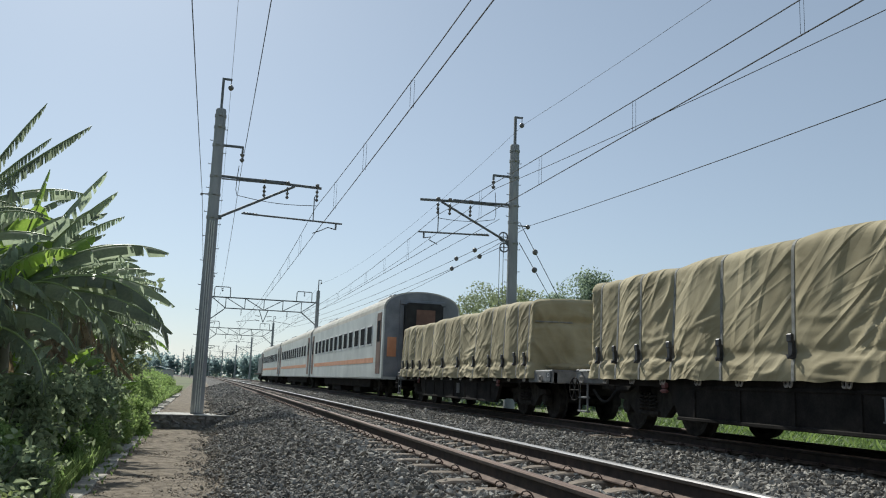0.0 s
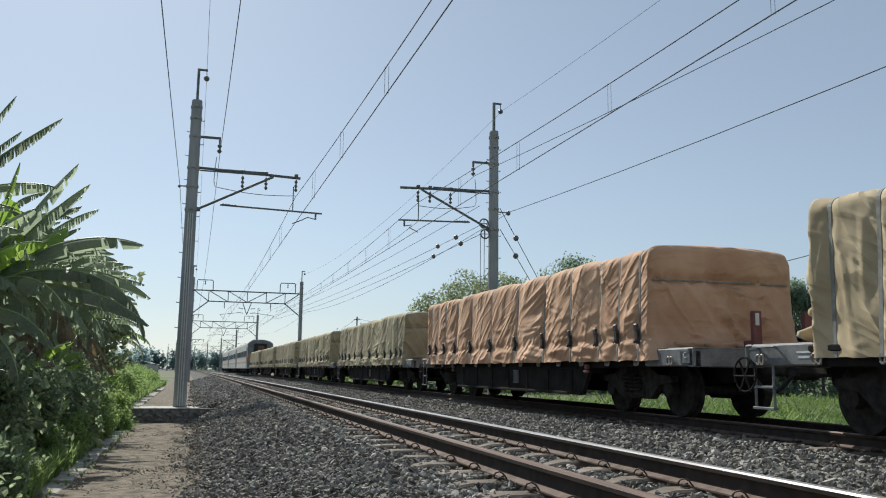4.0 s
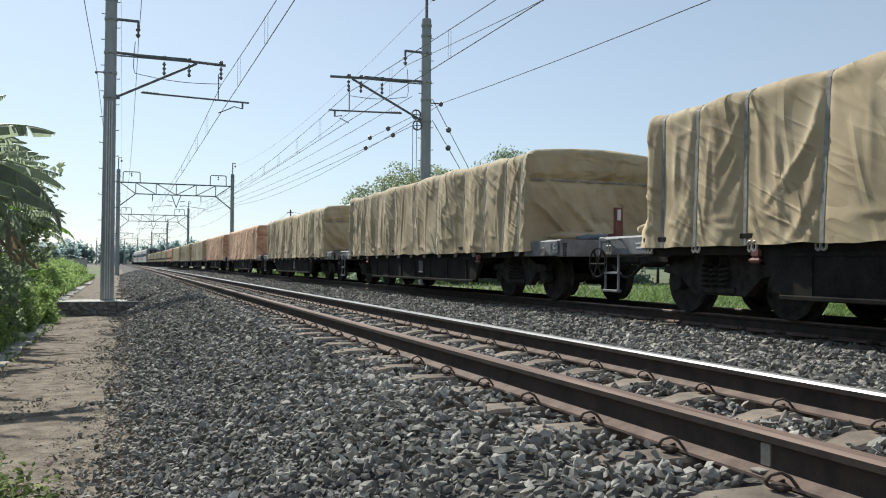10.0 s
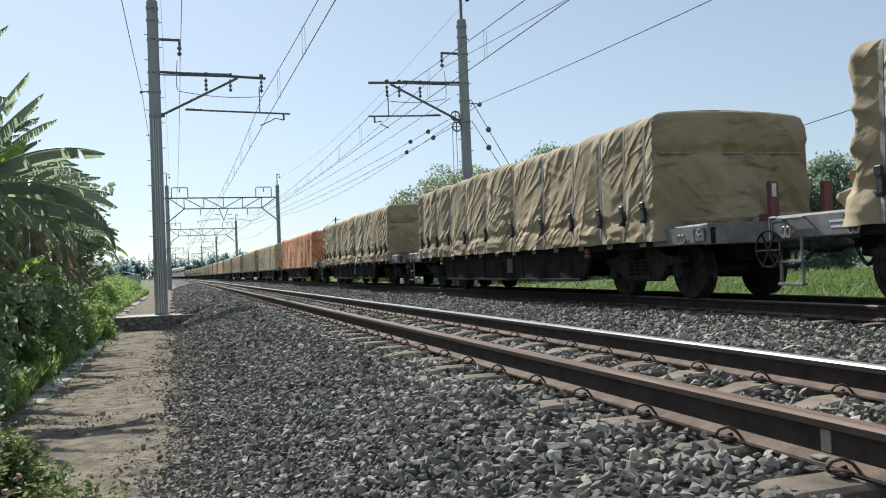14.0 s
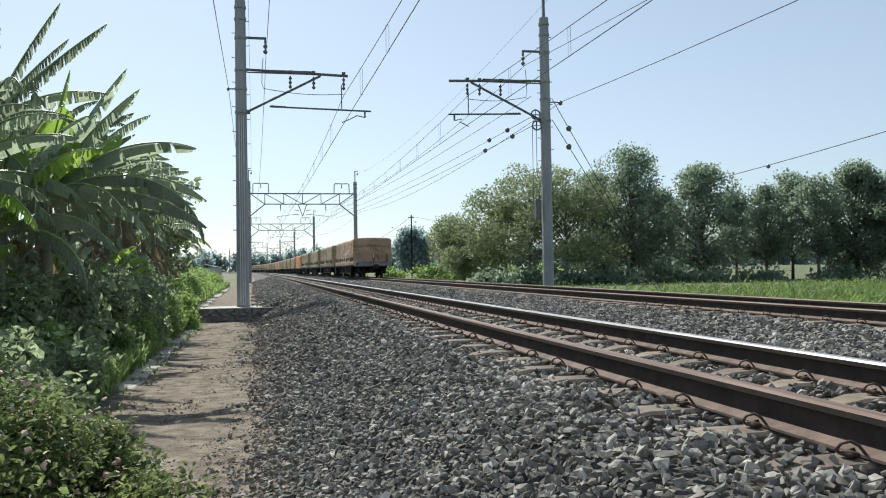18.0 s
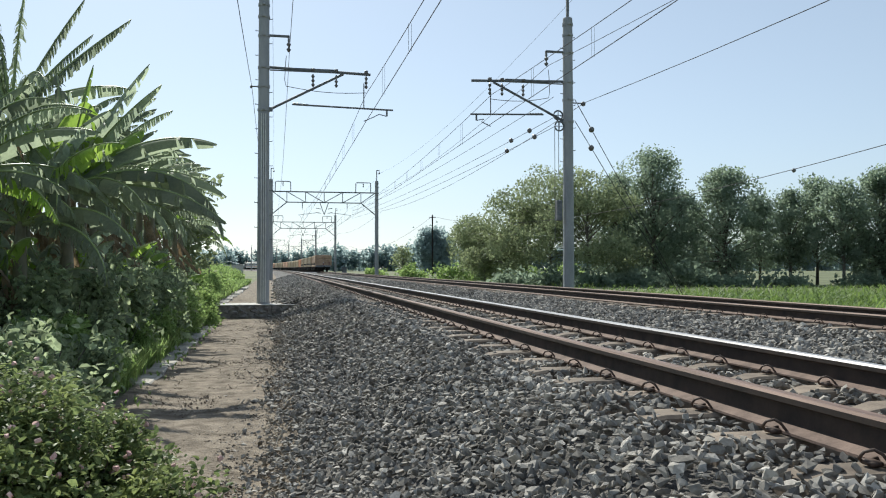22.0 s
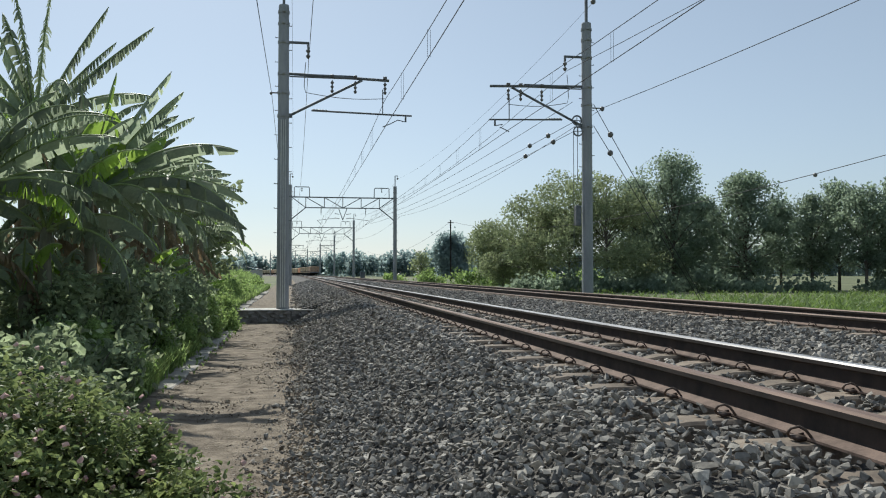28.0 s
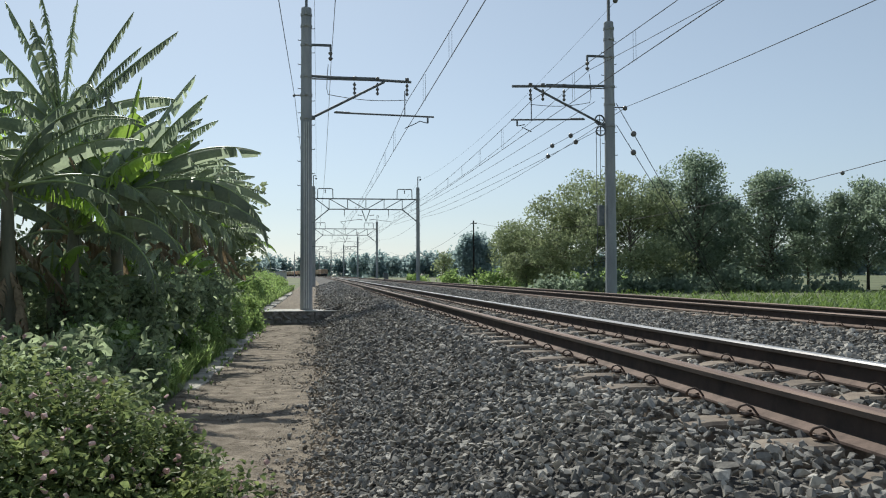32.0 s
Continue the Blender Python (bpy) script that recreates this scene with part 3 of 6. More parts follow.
for y in MAST_Y:
    if y == 29.0:
        ml = mast(on_track(MAST_L, y, 0), "tapered grey concrete mast with a bracket arm on a stone footing")
        mr = mast(on_track(MAST_R, y + 0.2, 0), "tapered grey concrete mast with bracket arm and tension wheels")
    else:
        ml = mast(on_track(MAST_L, y, 0), "tapered grey concrete mast beside the line")
        mr = mast(on_track(MAST_R, y, 0), "tapered grey concrete mast beside the line")
    if y in (88.0, 146.0):
        portal(y)
        continue
    cantilever(ml, 1, 3.65, 2.7, 4.45, 3.42, (1.66, 2.46, 3.5))
    cantilever(mr, -1, 3.66, 2.85, 3.7, 2.95, (1.72, 2.52, 2.98))
    side_bracket(ml, -1, 0.42, 7.85)
    side_bracket(mr, 1, 0.6, 7.75)
    if y == 29.0:
        for k in range(3):
            s = Shape()
            s.tube([(0.07 * k - 0.07, -0.215, 0.5), (0.07 * k - 0.07, -0.205, 6.9)], 0.022, 6)
            part("conduit", s, M["conduit"], ml, "pale cable conduit strapped to the mast")
        s = Shape()
        s.tube([(-0.2, -0.07, 0.4), (-0.19, -0.07, 6.5)], 0.018, 6)
        s.tube([(-0.19, 0, 2.4), (-0.42, 0, 2.4), (-0.42, 0, 2.45)], 0.02, 6)
        part("conduit", s, M["conduit"], mr, "pale cable conduit with a small bracket")
        for dx, dz in ((-0.42, 7.25), (-0.38, 6.85)):
            s = Shape()
            s.tube([(dx + 0.17 * cos(a / 8 * pi), -0.12, dz + 0.17 * sin(a / 8 * pi)) for a in range(16)], 0.03, 6, closed=True)
            for a in range(4):
                s.tube([(dx, -0.12, dz), (dx + 0.17 * cos(a * pi / 2), -0.12, dz + 0.17 * sin(a * pi / 2))], 0.015, 5)
            part("tension_wheel", s, M["steel"], mr, "steel tension wheel of the overhead line")
        s = Shape()
        s.box((-0.40, -0.1, 3.75), (0.2, 0.2, 0.75), 0.02)
        s.tube([(-0.4, -0.1, 7.0), (-0.4, -0.1, 4.9)], 0.012, 5)
        s.tube([(-0.55, -0.1, 6.8), (-0.55, -0.1, 2.6)], 0.012, 5)
        part("tension_weight", s, M["steel"], mr, "hanging tension weights beside the mast")

# ---- wires ----
def spans(x, z, sag, ys, zs=None):
    pts = []
    for i in range(len(ys) - 1):
        a, b = ys[i], ys[i + 1]
        n = 14
        for k in range(n + (i == len(ys) - 2)):
            u = k / n
            y = a + (b - a) * u
            h = z if zs is None else zs[i] + (zs[i + 1] - zs[i]) * u
            pts.append((x - bend(y), y, h - sag * 4 * u * (1 - u)))
    return pts


def wire(name, pts, label, r=0.010, group="overhead wires"):
    s = Shape()
    s.tube(pts, r, 5)
    return tagged(new(name, s.data(name, M["wire"], True)), label, "wire", group)


def catenary(x, zc, zm, label):
    t = thing("catenary", label, "overhead line")
    s = Shape()
    s.tube(spans(x, zc, 0.05, MAST_Y), 0.011, 5)
    part("contact_wire", s, M["wire"], t)
    s = Shape()
    s.tube(spans(x, zm, 0.62, MAST_Y), 0.010, 5)
    part("messenger_wire", s, M["wire"], t)
    for i in range(len(MAST_Y) - 1):
        a, b = MAST_Y[i], MAST_Y[i + 1]
        for k in range(1, 12):
            u = k / 12
            y = a + (b - a) * u
            if y > 210:
                continue
            s = Shape()
            top = zm - 0.62 * 4 * u * (1 - u)
            for dx in (-0.035, 0.035):
                s.tube([(x - bend(y) + dx, y, top), (x - bend(y) + dx, y, zc - 0.04)], 0.004, 4)
            part("dropper", s, M["wire"], t)


catenary(T1 + 0.28, 6.76, 7.72, "contact and messenger wires with droppers over the near track")
catenary(T2 + 0.15, 6.85, 7.89, "contact and messenger wires with droppers over the far track")
wire("feeder_wire", spans(0.38, 9.05, 0.7, MAST_Y), "dark feeder wire on mast brackets", 0.010)
wire("feeder_wire", [(x + 4.75 * max(0.0, (29.0 - y) / 59), y, z + 0.8 * max(0.0, (29.0 - y) / 59)) for x, y, z in spans(9.70, 9.05, 0.7, MAST_Y)], "dark feeder wire on mast brackets", 0.010)
wire("telegraph_wire", spans(-0.87, 7.83, 0.7, MAST_Y), "dark side wire on the near masts", 0.009)
wire("telegraph_wire", [(x + 0.9 * max(0.0, (29.0 - y) / 59), y, z) for x, y, z in spans(11.12, 7.75, 0.70, MAST_Y)], "dark side wire on the far masts", 0.011)
wire("earth_wire", spans(-0.2, 11.7, 0.9, MAST_Y), "thin earth wire along the mast tops", 0.006)
wire("earth_wire", spans(10.79, 11.7, 0.9, MAST_Y), "thin earth wire along the mast tops", 0.006)
# the anchored end of a second line, held by the tension wheels
for xa, za, xb, zb_, balls in ((10.0, 7.2, T2 + 0.5, 7.3, (0.05, 0.09)), (10.0, 6.85, T2 + 0.5, 6.9, (0.04, 0.10)), (9.9, 7.9, T2 + 0.6, 7.7, ())):
    n = 16
    pts = [(xa + (xb - xa) * k / n - bend(29 + 59 * k / n), 29 + 59 * k / n, za + (zb_ - za) * k / n - 0.7 * 4 * k / n * (1 - k / n) * 0.5) for k in range(n + 1)]
    wire("anchored_wire", pts, "anchored wire running from the mast's tension wheels", 0.010)
    for u in balls:
        p = Vector(pts[0]).lerp(Vector(pts[2]), u * 8)
        s = Shape()
        ball(s, p, 0.10)
        tagged(new("wire_insulator", s.data("wire_insulator", M["insulator"], True)), "dark round insulator on an anchored wire", "insulator", "wire insulators")
# stays of the far mast
for z0, xe in ((7.9, 15.6), (7.1, 15.5)):
    a, b = Vector((10.75, 29.2, z0)), Vector((xe, 29.6, 0.0))
    wire("stay_wire", [a, a.lerp(b, 0.5), b], "taut stay wire from mast to ground", 0.014, "stay wires")
    s = Shape()
    ball(s, a.lerp(b, 0.14), 0.11)
    tagged(new("stay_insulator", s.data("stay_insulator", M["insulator"], True)), "dark round insulator on a stay wire", "insulator", "wire insulators")
# wooden pole with a thin line across the field
s = Shape()
s.tube([(22.0, 119, 0.0), (22.0, 119, 9.4)], [0.14, 0.09], 8)
s.box((22.0, 119, 9.0), (0.9, 0.1, 0.1), 0.01)
tagged(new("field_pole", s.data("field_pole", M["frame"])), "slender dark pole standing in the field", "pole")


# ---- train ----
def tarp_profile(v, hw=1.24, z0=0.80, z1=2.40, crest=0.05, r=0.13):
    """Points and outward directions round the load, v from 0 (one hem) to 1 (the other)."""
    side, top = z1 - r - z0, 2 * (hw - 0.05 - r)
    arc = r * pi / 2
    total = 2 * side + 2 * arc + top
    d = v * total
    if d < side:
        k = d / side
        return (-hw + 0.05 * k, z0 + d), (-1, 0)
    d -= side
    if d < arc:
        a = d / r
        return (-(hw - 0.05) + r - r * cos(a), z1 - r + r * sin(a)), (-cos(a), sin(a))
    d -= arc
    if d < top:
        x = -(hw - 0.05 - r) + d
        return (x, z1 + crest * (1 - (2 * d / top - 1) ** 2)), (0, 1)
    d -= top
    if d < arc:
        a = d / r
        return ((hw - 0.05) - r + r * sin(a), z1 - r + r * cos(a)), (sin(a), cos(a))
    d -= arc
    k = d / side
    return (hw - 0.05 + 0.05 * k, z1 - r - d), (1, 0)


class Cloth:
    """The lie of one tarpaulin: cushions between the straps, creases pulled from them, a gathered hem."""

    def __init__(self, y0, y1, seed, straps, style, cinched):
        r = random.Random(seed)
        self.straps, self.seed, self.cinched = np.array(straps), seed, cinched
        self.folds = []   # side, y, z, y, z, height, width, rise at both ends
        low = 1.2 if cinched else 0.9
        edges = [y0] + list(straps) + [y1]
        for side in (0, 1):
            lean = -1 if style == "drag" else 1
            for a, b in zip(edges[:-1], edges[1:]):
                w = b - a
                strong = r.choice((0.2, 0.55, 0.85, 1.1))
                if r.random() < 0.12:
                    lean = -lean
                n = r.randint(4, 9) if style == "drag" else r.randint(3, 6)
                fall = r.uniform(0.25, 0.75) * w if style == "drag" else r.uniform(0.5, 1.3) * w
                for k in range(n):        # a family of creases slung from strap to strap
                    z = low + 0.25 + (2.3 - low) * (k + r.uniform(-0.4, 0.4)) / n
                    reach = r.uniform(0.3, 1.0) * w
                    h, fw = strong * r.uniform(0.012, 0.06), r.uniform(0.03, 0.045)
                    drop = fall * r.uniform(0.75, 1.25)
                    prev = None
                    for q in range(5):
                        u = q / 4
                        yy = a + 0.02 + reach * u if lean > 0 else b - 0.02 - reach * u
                        zz = z - drop * (u ** 0.75)
                        if prev:
                            self.folds.append((side, prev[0], prev[1], yy, zz, h, fw, 1 - 0.85 * (u - 0.25), 1 - 0.85 * u))
                        prev = (yy, zz)
                if style == "draped":
                    for _ in range(2):    # long folds hanging from the shoulder
                        y = r.uniform(a + 0.1 * w, b - 0.1 * w)
                        self.folds.append((side, y, r.uniform(2.0, 2.45), y + r.uniform(-0.2, 0.2), r.uniform(0.8, 1.4), r.uniform(0.015, 0.04), r.uniform(0.03, 0.05)))
                for y, d in ((a, 1), (b, -1)):   # short creases fanning from the shoulder
                    for _ in range(3):
                        z, L = r.uniform(2.1, 2.5), r.uniform(0.12, 0.4)
                        self.folds.append((side, y + d * 0.02, z, y + d * L, z - r.uniform(-0.1, 0.3), r.uniform(0.015, 0.034), 0.028, 1.0, 0.1))
                for _ in range(4 if cinched else 0):   # swags sagging between the buckles
                    z, sag, h = r.uniform(1.05, 1.65), r.uniform(0.04, 0.16), strong * r.uniform(0.02, 0.045)
                    q = r.uniform(0.3, 0.7)
                    self.folds.append((side, a + 0.02, z, a + w * q, z - sag, h, 0.034, 1.0, 0.6))
                    self.folds.append((side, a + w * q, z - sag, b - 0.02, z - sag * r.uniform(0.0, 0.9), h, 0.034, 0.6, 0.2))
                for _ in range(6 if cinched else 3):            # hem
                    z = r.uniform(0.78, 1.12)
                    ya = a + w * r.uniform(0.0, 0.6)
                    self.folds.append((side, ya, z, ya + w * r.uniform(0.25, 0.6), z + r.uniform(-0.1, 0.1), r.uniform(0.02, 0.05) * (1 if cinched else 0.5), r.uniform(0.024, 0.04)))

    def bulge(self, y, z, side):
        """How far the cloth stands out, for arrays of places along and up the load."""
        near = np.abs(y[:, None] - self.straps[None]).min(1)
        free = np.clip((near - 0.03) / 0.07, 0, 1) ** 0.8
        out = 0.045 * np.clip(near / 0.45, 0, 1) ** 0.75
        out += 0.03 * np.sin(y * 0.9 + self.seed) * np.sin(y * 2.3 + z * 1.1 + self.seed * 2)
        add = np.zeros_like(y)
        for sd, ya, za, yb, zb, h, w, *rise in self.folds:
            if abs(y[0] - (ya + yb) / 2) > abs(yb - ya) / 2 + 0.2:
                continue
            ok = side == sd
            dy, dz = yb - ya, zb - za
            L2 = dy * dy + dz * dz
            py, pz = y[ok] - ya, z[ok] - za
            u = (py * dy + pz * dz) / L2
            uc = np.clip(u, 0, 1)
            d2 = (py - uc * dy) ** 2 + (pz - uc * dz) ** 2
            crest = np.exp(-np.sqrt(d2 + 2.5e-4) / w) * ((rise[0] + (rise[1] - rise[0]) * uc) if rise else (0.35 + 0.65 * np.sin(np.pi * uc)))
            add[ok] = np.maximum(add[ok], h * 1.25 * crest) + 0.15 * h * crest
        if self.cinched:
            hem = np.clip((1.10 - z) / 0.12, 0, 1)
            out += 0.02 * hem - 0.022 * np.exp(-((z - 1.13) / 0.06) ** 2)
        return out + add * free


# places round the load: close together on the side that faces the path
ROUND = [0.255 * k / 56 for k in range(56)] + [0.255 + 0.05 * k / 6 for k in range(6)] + [0.305 + 0.40 * k / 28 for k in range(28)] + [0.705 + 0.295 * k / 14 for k in range(15)]


def tarp_ring(zz):
    P = [tarp_profile(k, z1=zz) for k in ROUND]
    return np.array([q[0] for q in P]), np.array([q[1] for q in P])


def tarp_mesh(y0, y1, seed, cloth, z1):
    nv = len(ROUND) - 1
    ny = int((y1 - y0) / 0.034)
    ends = [0.02 + 0.935 * k / 31 for k in range(32)]
    st = [(y0, q) for q in ends] + [(y0 + 0.015, 0.98), (y0 + 0.05, 0.995)]
    st += [(y0 + 0.09 + (y1 - y0 - 0.18) * k / ny, 1.0) for k in range(ny + 1)]
    st += [(y1 - 0.05, 0.995), (y1 - 0.015, 0.98)] + [(y1, q) for q in ends[::-1]]
    rows = []
    side = (np.array(ROUND) > 0.5).astype(int)
    for y, sc in st:
        zz = z1 + 0.05 * noise.noise((y * 0.45, seed, 1))
        P, D = tarp_ring(zz)
        b = cloth.bulge(np.full(nv + 1, y), P[:, 1], side)
        x, z = P[:, 0] + D[:, 0] * b, P[:, 1] + D[:, 1] * b * 0.7
        drop = 0.025 * noise.noise((y * 1.1, seed, 9)) + 0.022 * noise.noise((y * 3.1, seed, 5))
        z[0] += drop
        z[-1] -= drop
        yy = np.full(nv + 1, y)
        if sc < 0.97:
            x, z = x * sc, 0.95 + (z - 0.95) * sc
            e = -1 if y < (y0 + y1) / 2 else 1
            lift = np.zeros(nv + 1)
            for k in range(nv + 1):
                lower = min(1.0, max(0.0, (1.95 - z[k]) / 0.5))
                a, b = x[k], z[k]
                under = max(0.0, 1 - abs(b - 1.9) / 0.75)
                lift[k] = 0.05 * noise.noise((a * 0.8, b * 0.9, seed + 20)) \
                    + lower * 0.085 * max(0.0, 1 - 5 * abs(noise.noise((a * 1.5 + b * 1.2, a * 0.3 - b * 0.35, seed + 31)))) \
                    + (0.3 + 0.7 * under) * 0.05 * max(0.0, 1 - 6 * abs(noise.noise((a * 2.6 + b * 1.9, b * 0.5 - a * 0.4, seed + 37)))) \
                    + 0.03 * max(0.0, 1 - 6 * abs(noise.noise((a * 3.3, b * 0.5, seed + 41)))) \
                    + 0.16 * max(0.0, 1 - (b - 0.95) / 0.34) * (0.6 + noise.noise((a * 3, 0, seed)))
            yy = y + e * (lift + 0.05 * (1 - sc) ** 0.5 + 0.03 * np.clip((z - 1.98) / 0.2, 0, 1) - 0.075 * np.exp(-((z - 1.98) / 0.07) ** 2))
        rows.append(np.stack([x, yy, z], 1))
    n = nv + 1
    m = len(rows)
    i = (np.arange(m - 1)[:, None] * n + np.arange(nv)[None]).ravel()
    f = np.stack([i, i + n, i + n + 1, i + 1], 1)
    return np.concatenate(rows), f


def ribbon(y, seed, cloth, z1, w=0.052):
    """A strap laid over the load at y."""
    n = len(ROUND) - 1
    zz = z1 + 0.05 * noise.noise((y * 0.45, seed, 1))
    P, D = tarp_ring(zz)
    side = (np.array(ROUND) > 0.5).astype(int)
    b = cloth.bulge(np.full(n + 1, y), P[:, 1], side) + 0.012
    v, f = [], []
    for k in range(n + 1):
        for q, e in ((0, -w / 2), (0, w / 2), (0.022, -w / 2), (0.022, w / 2)):
            v.append((P[k, 0] + D[k, 0] * (b[k] - q), y + e, P[k, 1] + D[k, 1] * (b[k] * 0.7 - q)))
    for k in range(n):
        a, c = 4 * k, 4 * k + 4
        f += [(a, a + 1, c + 1, c), (a + 2, c + 2, c + 3, a + 3), (a, c, c + 2, a + 2), (a + 1, a + 3, c + 3, c + 1)]
    return Shape().add(v, f)


WAGON_L, WAGON_PITCH = 13.7, 14.8


def wheelset(parent, y):
    s = Shape()
    for d in (-1, 1):
        x = d * GAUGE
        prof = [(0.05, 0.0), (0.30, 0.0), (0.33, 0.02), (0.385, 0.02), (0.385, -0.10), (0.42, -0.115), (0.42, -0.14), (0.33, -0.14), (0.30, -0.06), (0.05, -0.06)]
        s.lathe([(r, d * (h + 0.07)) for r, h in prof], (x, y, 0.385), "x", 24)
        s.lathe([(0.09, 0), (0.12, 0.02), (0.12, 0.14), (0.08, 0.16)], (x + d * 0.14 if d > 0 else x - 0.30, y, 0.385), "x", 12)
    s.lathe([(0.07, -0.5), (0.07, 0.5)], (0, y, 0.385), "x", 12)
    return part("wheelset", s, M["bogie"], parent, smooth=False)


def bogie(parent, y):
    s = Shape()
    for d in (-1, 1):
        x = d * 0.83
        # cast side frame: arms from the axle boxes to a low spring seat
        out = [(-1.05, 0.50), (-1.02, 0.58), (-0.70, 0.60), (-0.36, 0.74), (0.36, 0.74), (0.70, 0.60), (1.02, 0.58), (1.05, 0.50), (0.72, 0.46), (0.45, 0.24), (-0.45, 0.24), (-0.72, 0.46)]
        pts = [(x - 0.06, y + a, b) for a, b in out] + [(x + 0.06, y + a, b) for a, b in out]
        n = len(out)
        fs = [(k, (k + 1) % n, n + (k + 1) % n, n + k) for k in range(n)] + [tuple(range(n))[::-1], tuple(range(n, 2 * n))]
        s.add(pts, fs)
        s.box((x, y, 0.30), (0.2, 0.62, 0.08), 0.02)
    s.box((0, y, 0.62), (1.7, 0.36, 0.16), 0.03)
    b = part("bogie", s, M["bogie"], parent, "grimy cast steel bogie")
    for d in (-1, 1):
        for k in (-1, 0, 1):
            s = Shape()
            pts = [(d * 0.93 + 0.055 * cos(a), y + k * 0.16 + 0.055 * sin(a), 0.34 + 0.26 * a / (2 * pi * 4.5)) for a in [i * 2 * pi / 8 for i in range(37)]]
            s.tube(pts, 0.016, 5)
            part("spring", s, M["bogie"], b)
    wheelset(b, y - 0.87)
    wheelset(b, y + 0.87)
    return b


def wagon(seed, buckled, style, cover, label, z1=2.44, set_back=0.75):
    """A flat wagon under a tarpaulin; origin on the rails at its middle, travelling towards +y."""
    h = WAGON_L / 2
    t = thing("flat_wagon", label, "wagon", None, "flat wagons")
    s = Shape()
    # deck, side sills that deepen between the bogies, cross members
    s.box((0, 0, 0.90), (2.30, WAGON_L - 0.1, 0.08), 0.01)
    for d in (-1, 1):
        out = [(-h, 0.72), (-h, 0.92), (h, 0.92), (h, 0.72), (3.75, 0.70), (3.45, 0.25), (-3.45, 0.25), (-3.75, 0.70)]
        x = d * 1.13
        pts = [(x - 0.035, a, b) for a, b in out] + [(x + 0.035, a, b) for a, b in out]
        n = len(out)
        s.add(pts, [(k, (k + 1) % n, n + (k + 1) % n, n + k) for k in range(n)] + [tuple(range(n))[::-1], tuple(range(n, 2 * n))])
        s.box((d * 1.19, 0, 0.90), (0.09, WAGON_L - 2.2, 0.07), 0.012)
        for q in range(-3, 4):
            s.box((d * 1.17, q * 1.02, 0.48), (0.03, 0.05, 0.44), 0.006)
        s.box((d * 1.175, 0, 0.27), (0.06, 6.9, 0.05), 0.01)
        s.box((d * 1.16, 0, 0.70), (0.05, 6.6, 0.05), 0.01)
    s.box((0, 0, 0.68), (0.5, WAGON_L - 0.6, 0.36), 0.02)
    for k in range(-4, 5):
        s.box((0, k * 1.2, 0.72), (2.2, 0.12, 0.22), 0.01)
    s.box((0.3, 1.4, 0.42), (0.9, 0.9, 0.36), 0.06)
    s.lathe([(0.05, -0.6), (0.2, -0.5), (0.22, 0), (0.2, 0.5), (0.05, 0.6)], (-0.6, -1.2, 0.5), "y", 12)
    part("underframe", s, M["frame"], t, "dirty dark steel underframe")
    for e in (-1, 1):
        s = Shape()
        s.box((0, e * (h - 0.06), 0.84), (2.42, 0.12, 0.26), 0.015)
        for d in (-1, 1):
            s.box((d * 1.175, e * (h - 0.62), 0.84), (0.07, 1.2, 0.24), 0.015)
        s.box((0, e * (h - 0.55), 0.955), (2.36, 1.1, 0.03), 0.008)
        hs = part("headstock", s, M["deck"], t, "worn grey steel deck end")
        for d in (-1, 1):
            s = Shape()
            s.box((d * 1.215, e * (h - 0.17), 0.84), (0.008, 0.22, 0.17))
            for a, b in ((0, 0.075), (0, -0.075)):
                s.box((d * 1.221, e * (h - 0.17) + a, 0.84 + b), (0.006, 0.22, 0.012))
            for a in (-0.105, 0.105):
                s.box((d * 1.221, e * (h - 0.17) + a, 0.84), (0.006, 0.012, 0.16))
            part("plate", s, M["steel"], hs, "small steel data plate with a pale border")
        if e < 0:
            tx = bpy.data.curves.new("letter", "FONT")
            tx.body, tx.size, tx.align_x, tx.align_y, tx.extrude = "C", 0.11, "CENTER", "CENTER", 0.002
            tx.materials.append(M["white"])
            lt = new("letter", tx)
            lt.parent = hs
            lt.matrix_basis = pose(-1.224, e * (h - 0.17), 0.865, 90, 0, -90)
            tagged(lt, "white painted letter")
        if e > 0:
            s = Shape()
            for r_ in range(2):
                s.box((-1.212, e * (h - 1.0), 0.865 - 0.055 * r_), (0.004, 0.22 - 0.04 * r_, 0.022))
            part("lettering", s, M["white"], hs, "two lines of faded white stencilled marks")
        s = Shape()
        s.box((0, e * (h + 0.18), 0.70), (0.24, 0.5, 0.2), 0.04)
        s.box((0.05, e * (h + 0.45), 0.70), (0.26, 0.22, 0.28), 0.05)
        part("coupler", s, M["bogie"], t, "dark knuckle coupler")
        s = Shape()
        pts = [(0.35 * (1 if e > 0 else -1) + 0.02 * k, e * (h + 0.05 + 0.055 * k), 0.62 - 0.22 * sin(pi * k / 10)) for k in range(11)]
        s.tube(pts, 0.025, 6)
        part("brake_hose", s, M["black"], t)
        for xx in (-0.05, 0.80):
            s = Shape()
            s.box((xx, e * (h - 0.22), 1.22), (0.13, 0.07, 0.56), 0.01)
            s.box((xx, e * (h - 0.33), 1.02), (0.10, 0.22, 0.14), 0.01)
            st = part("end_post", s, M["red"], t, "oxide red end post on the deck")
            if e < 0 and xx < 0.5:
                s = Shape()
                s.box((xx - 0.01, e * (h - 0.22) - 0.041, 1.38), (0.06, 0.012, 0.17), 0.003)
                part("reflector", s, M["white"], st, "white plate on the end post")
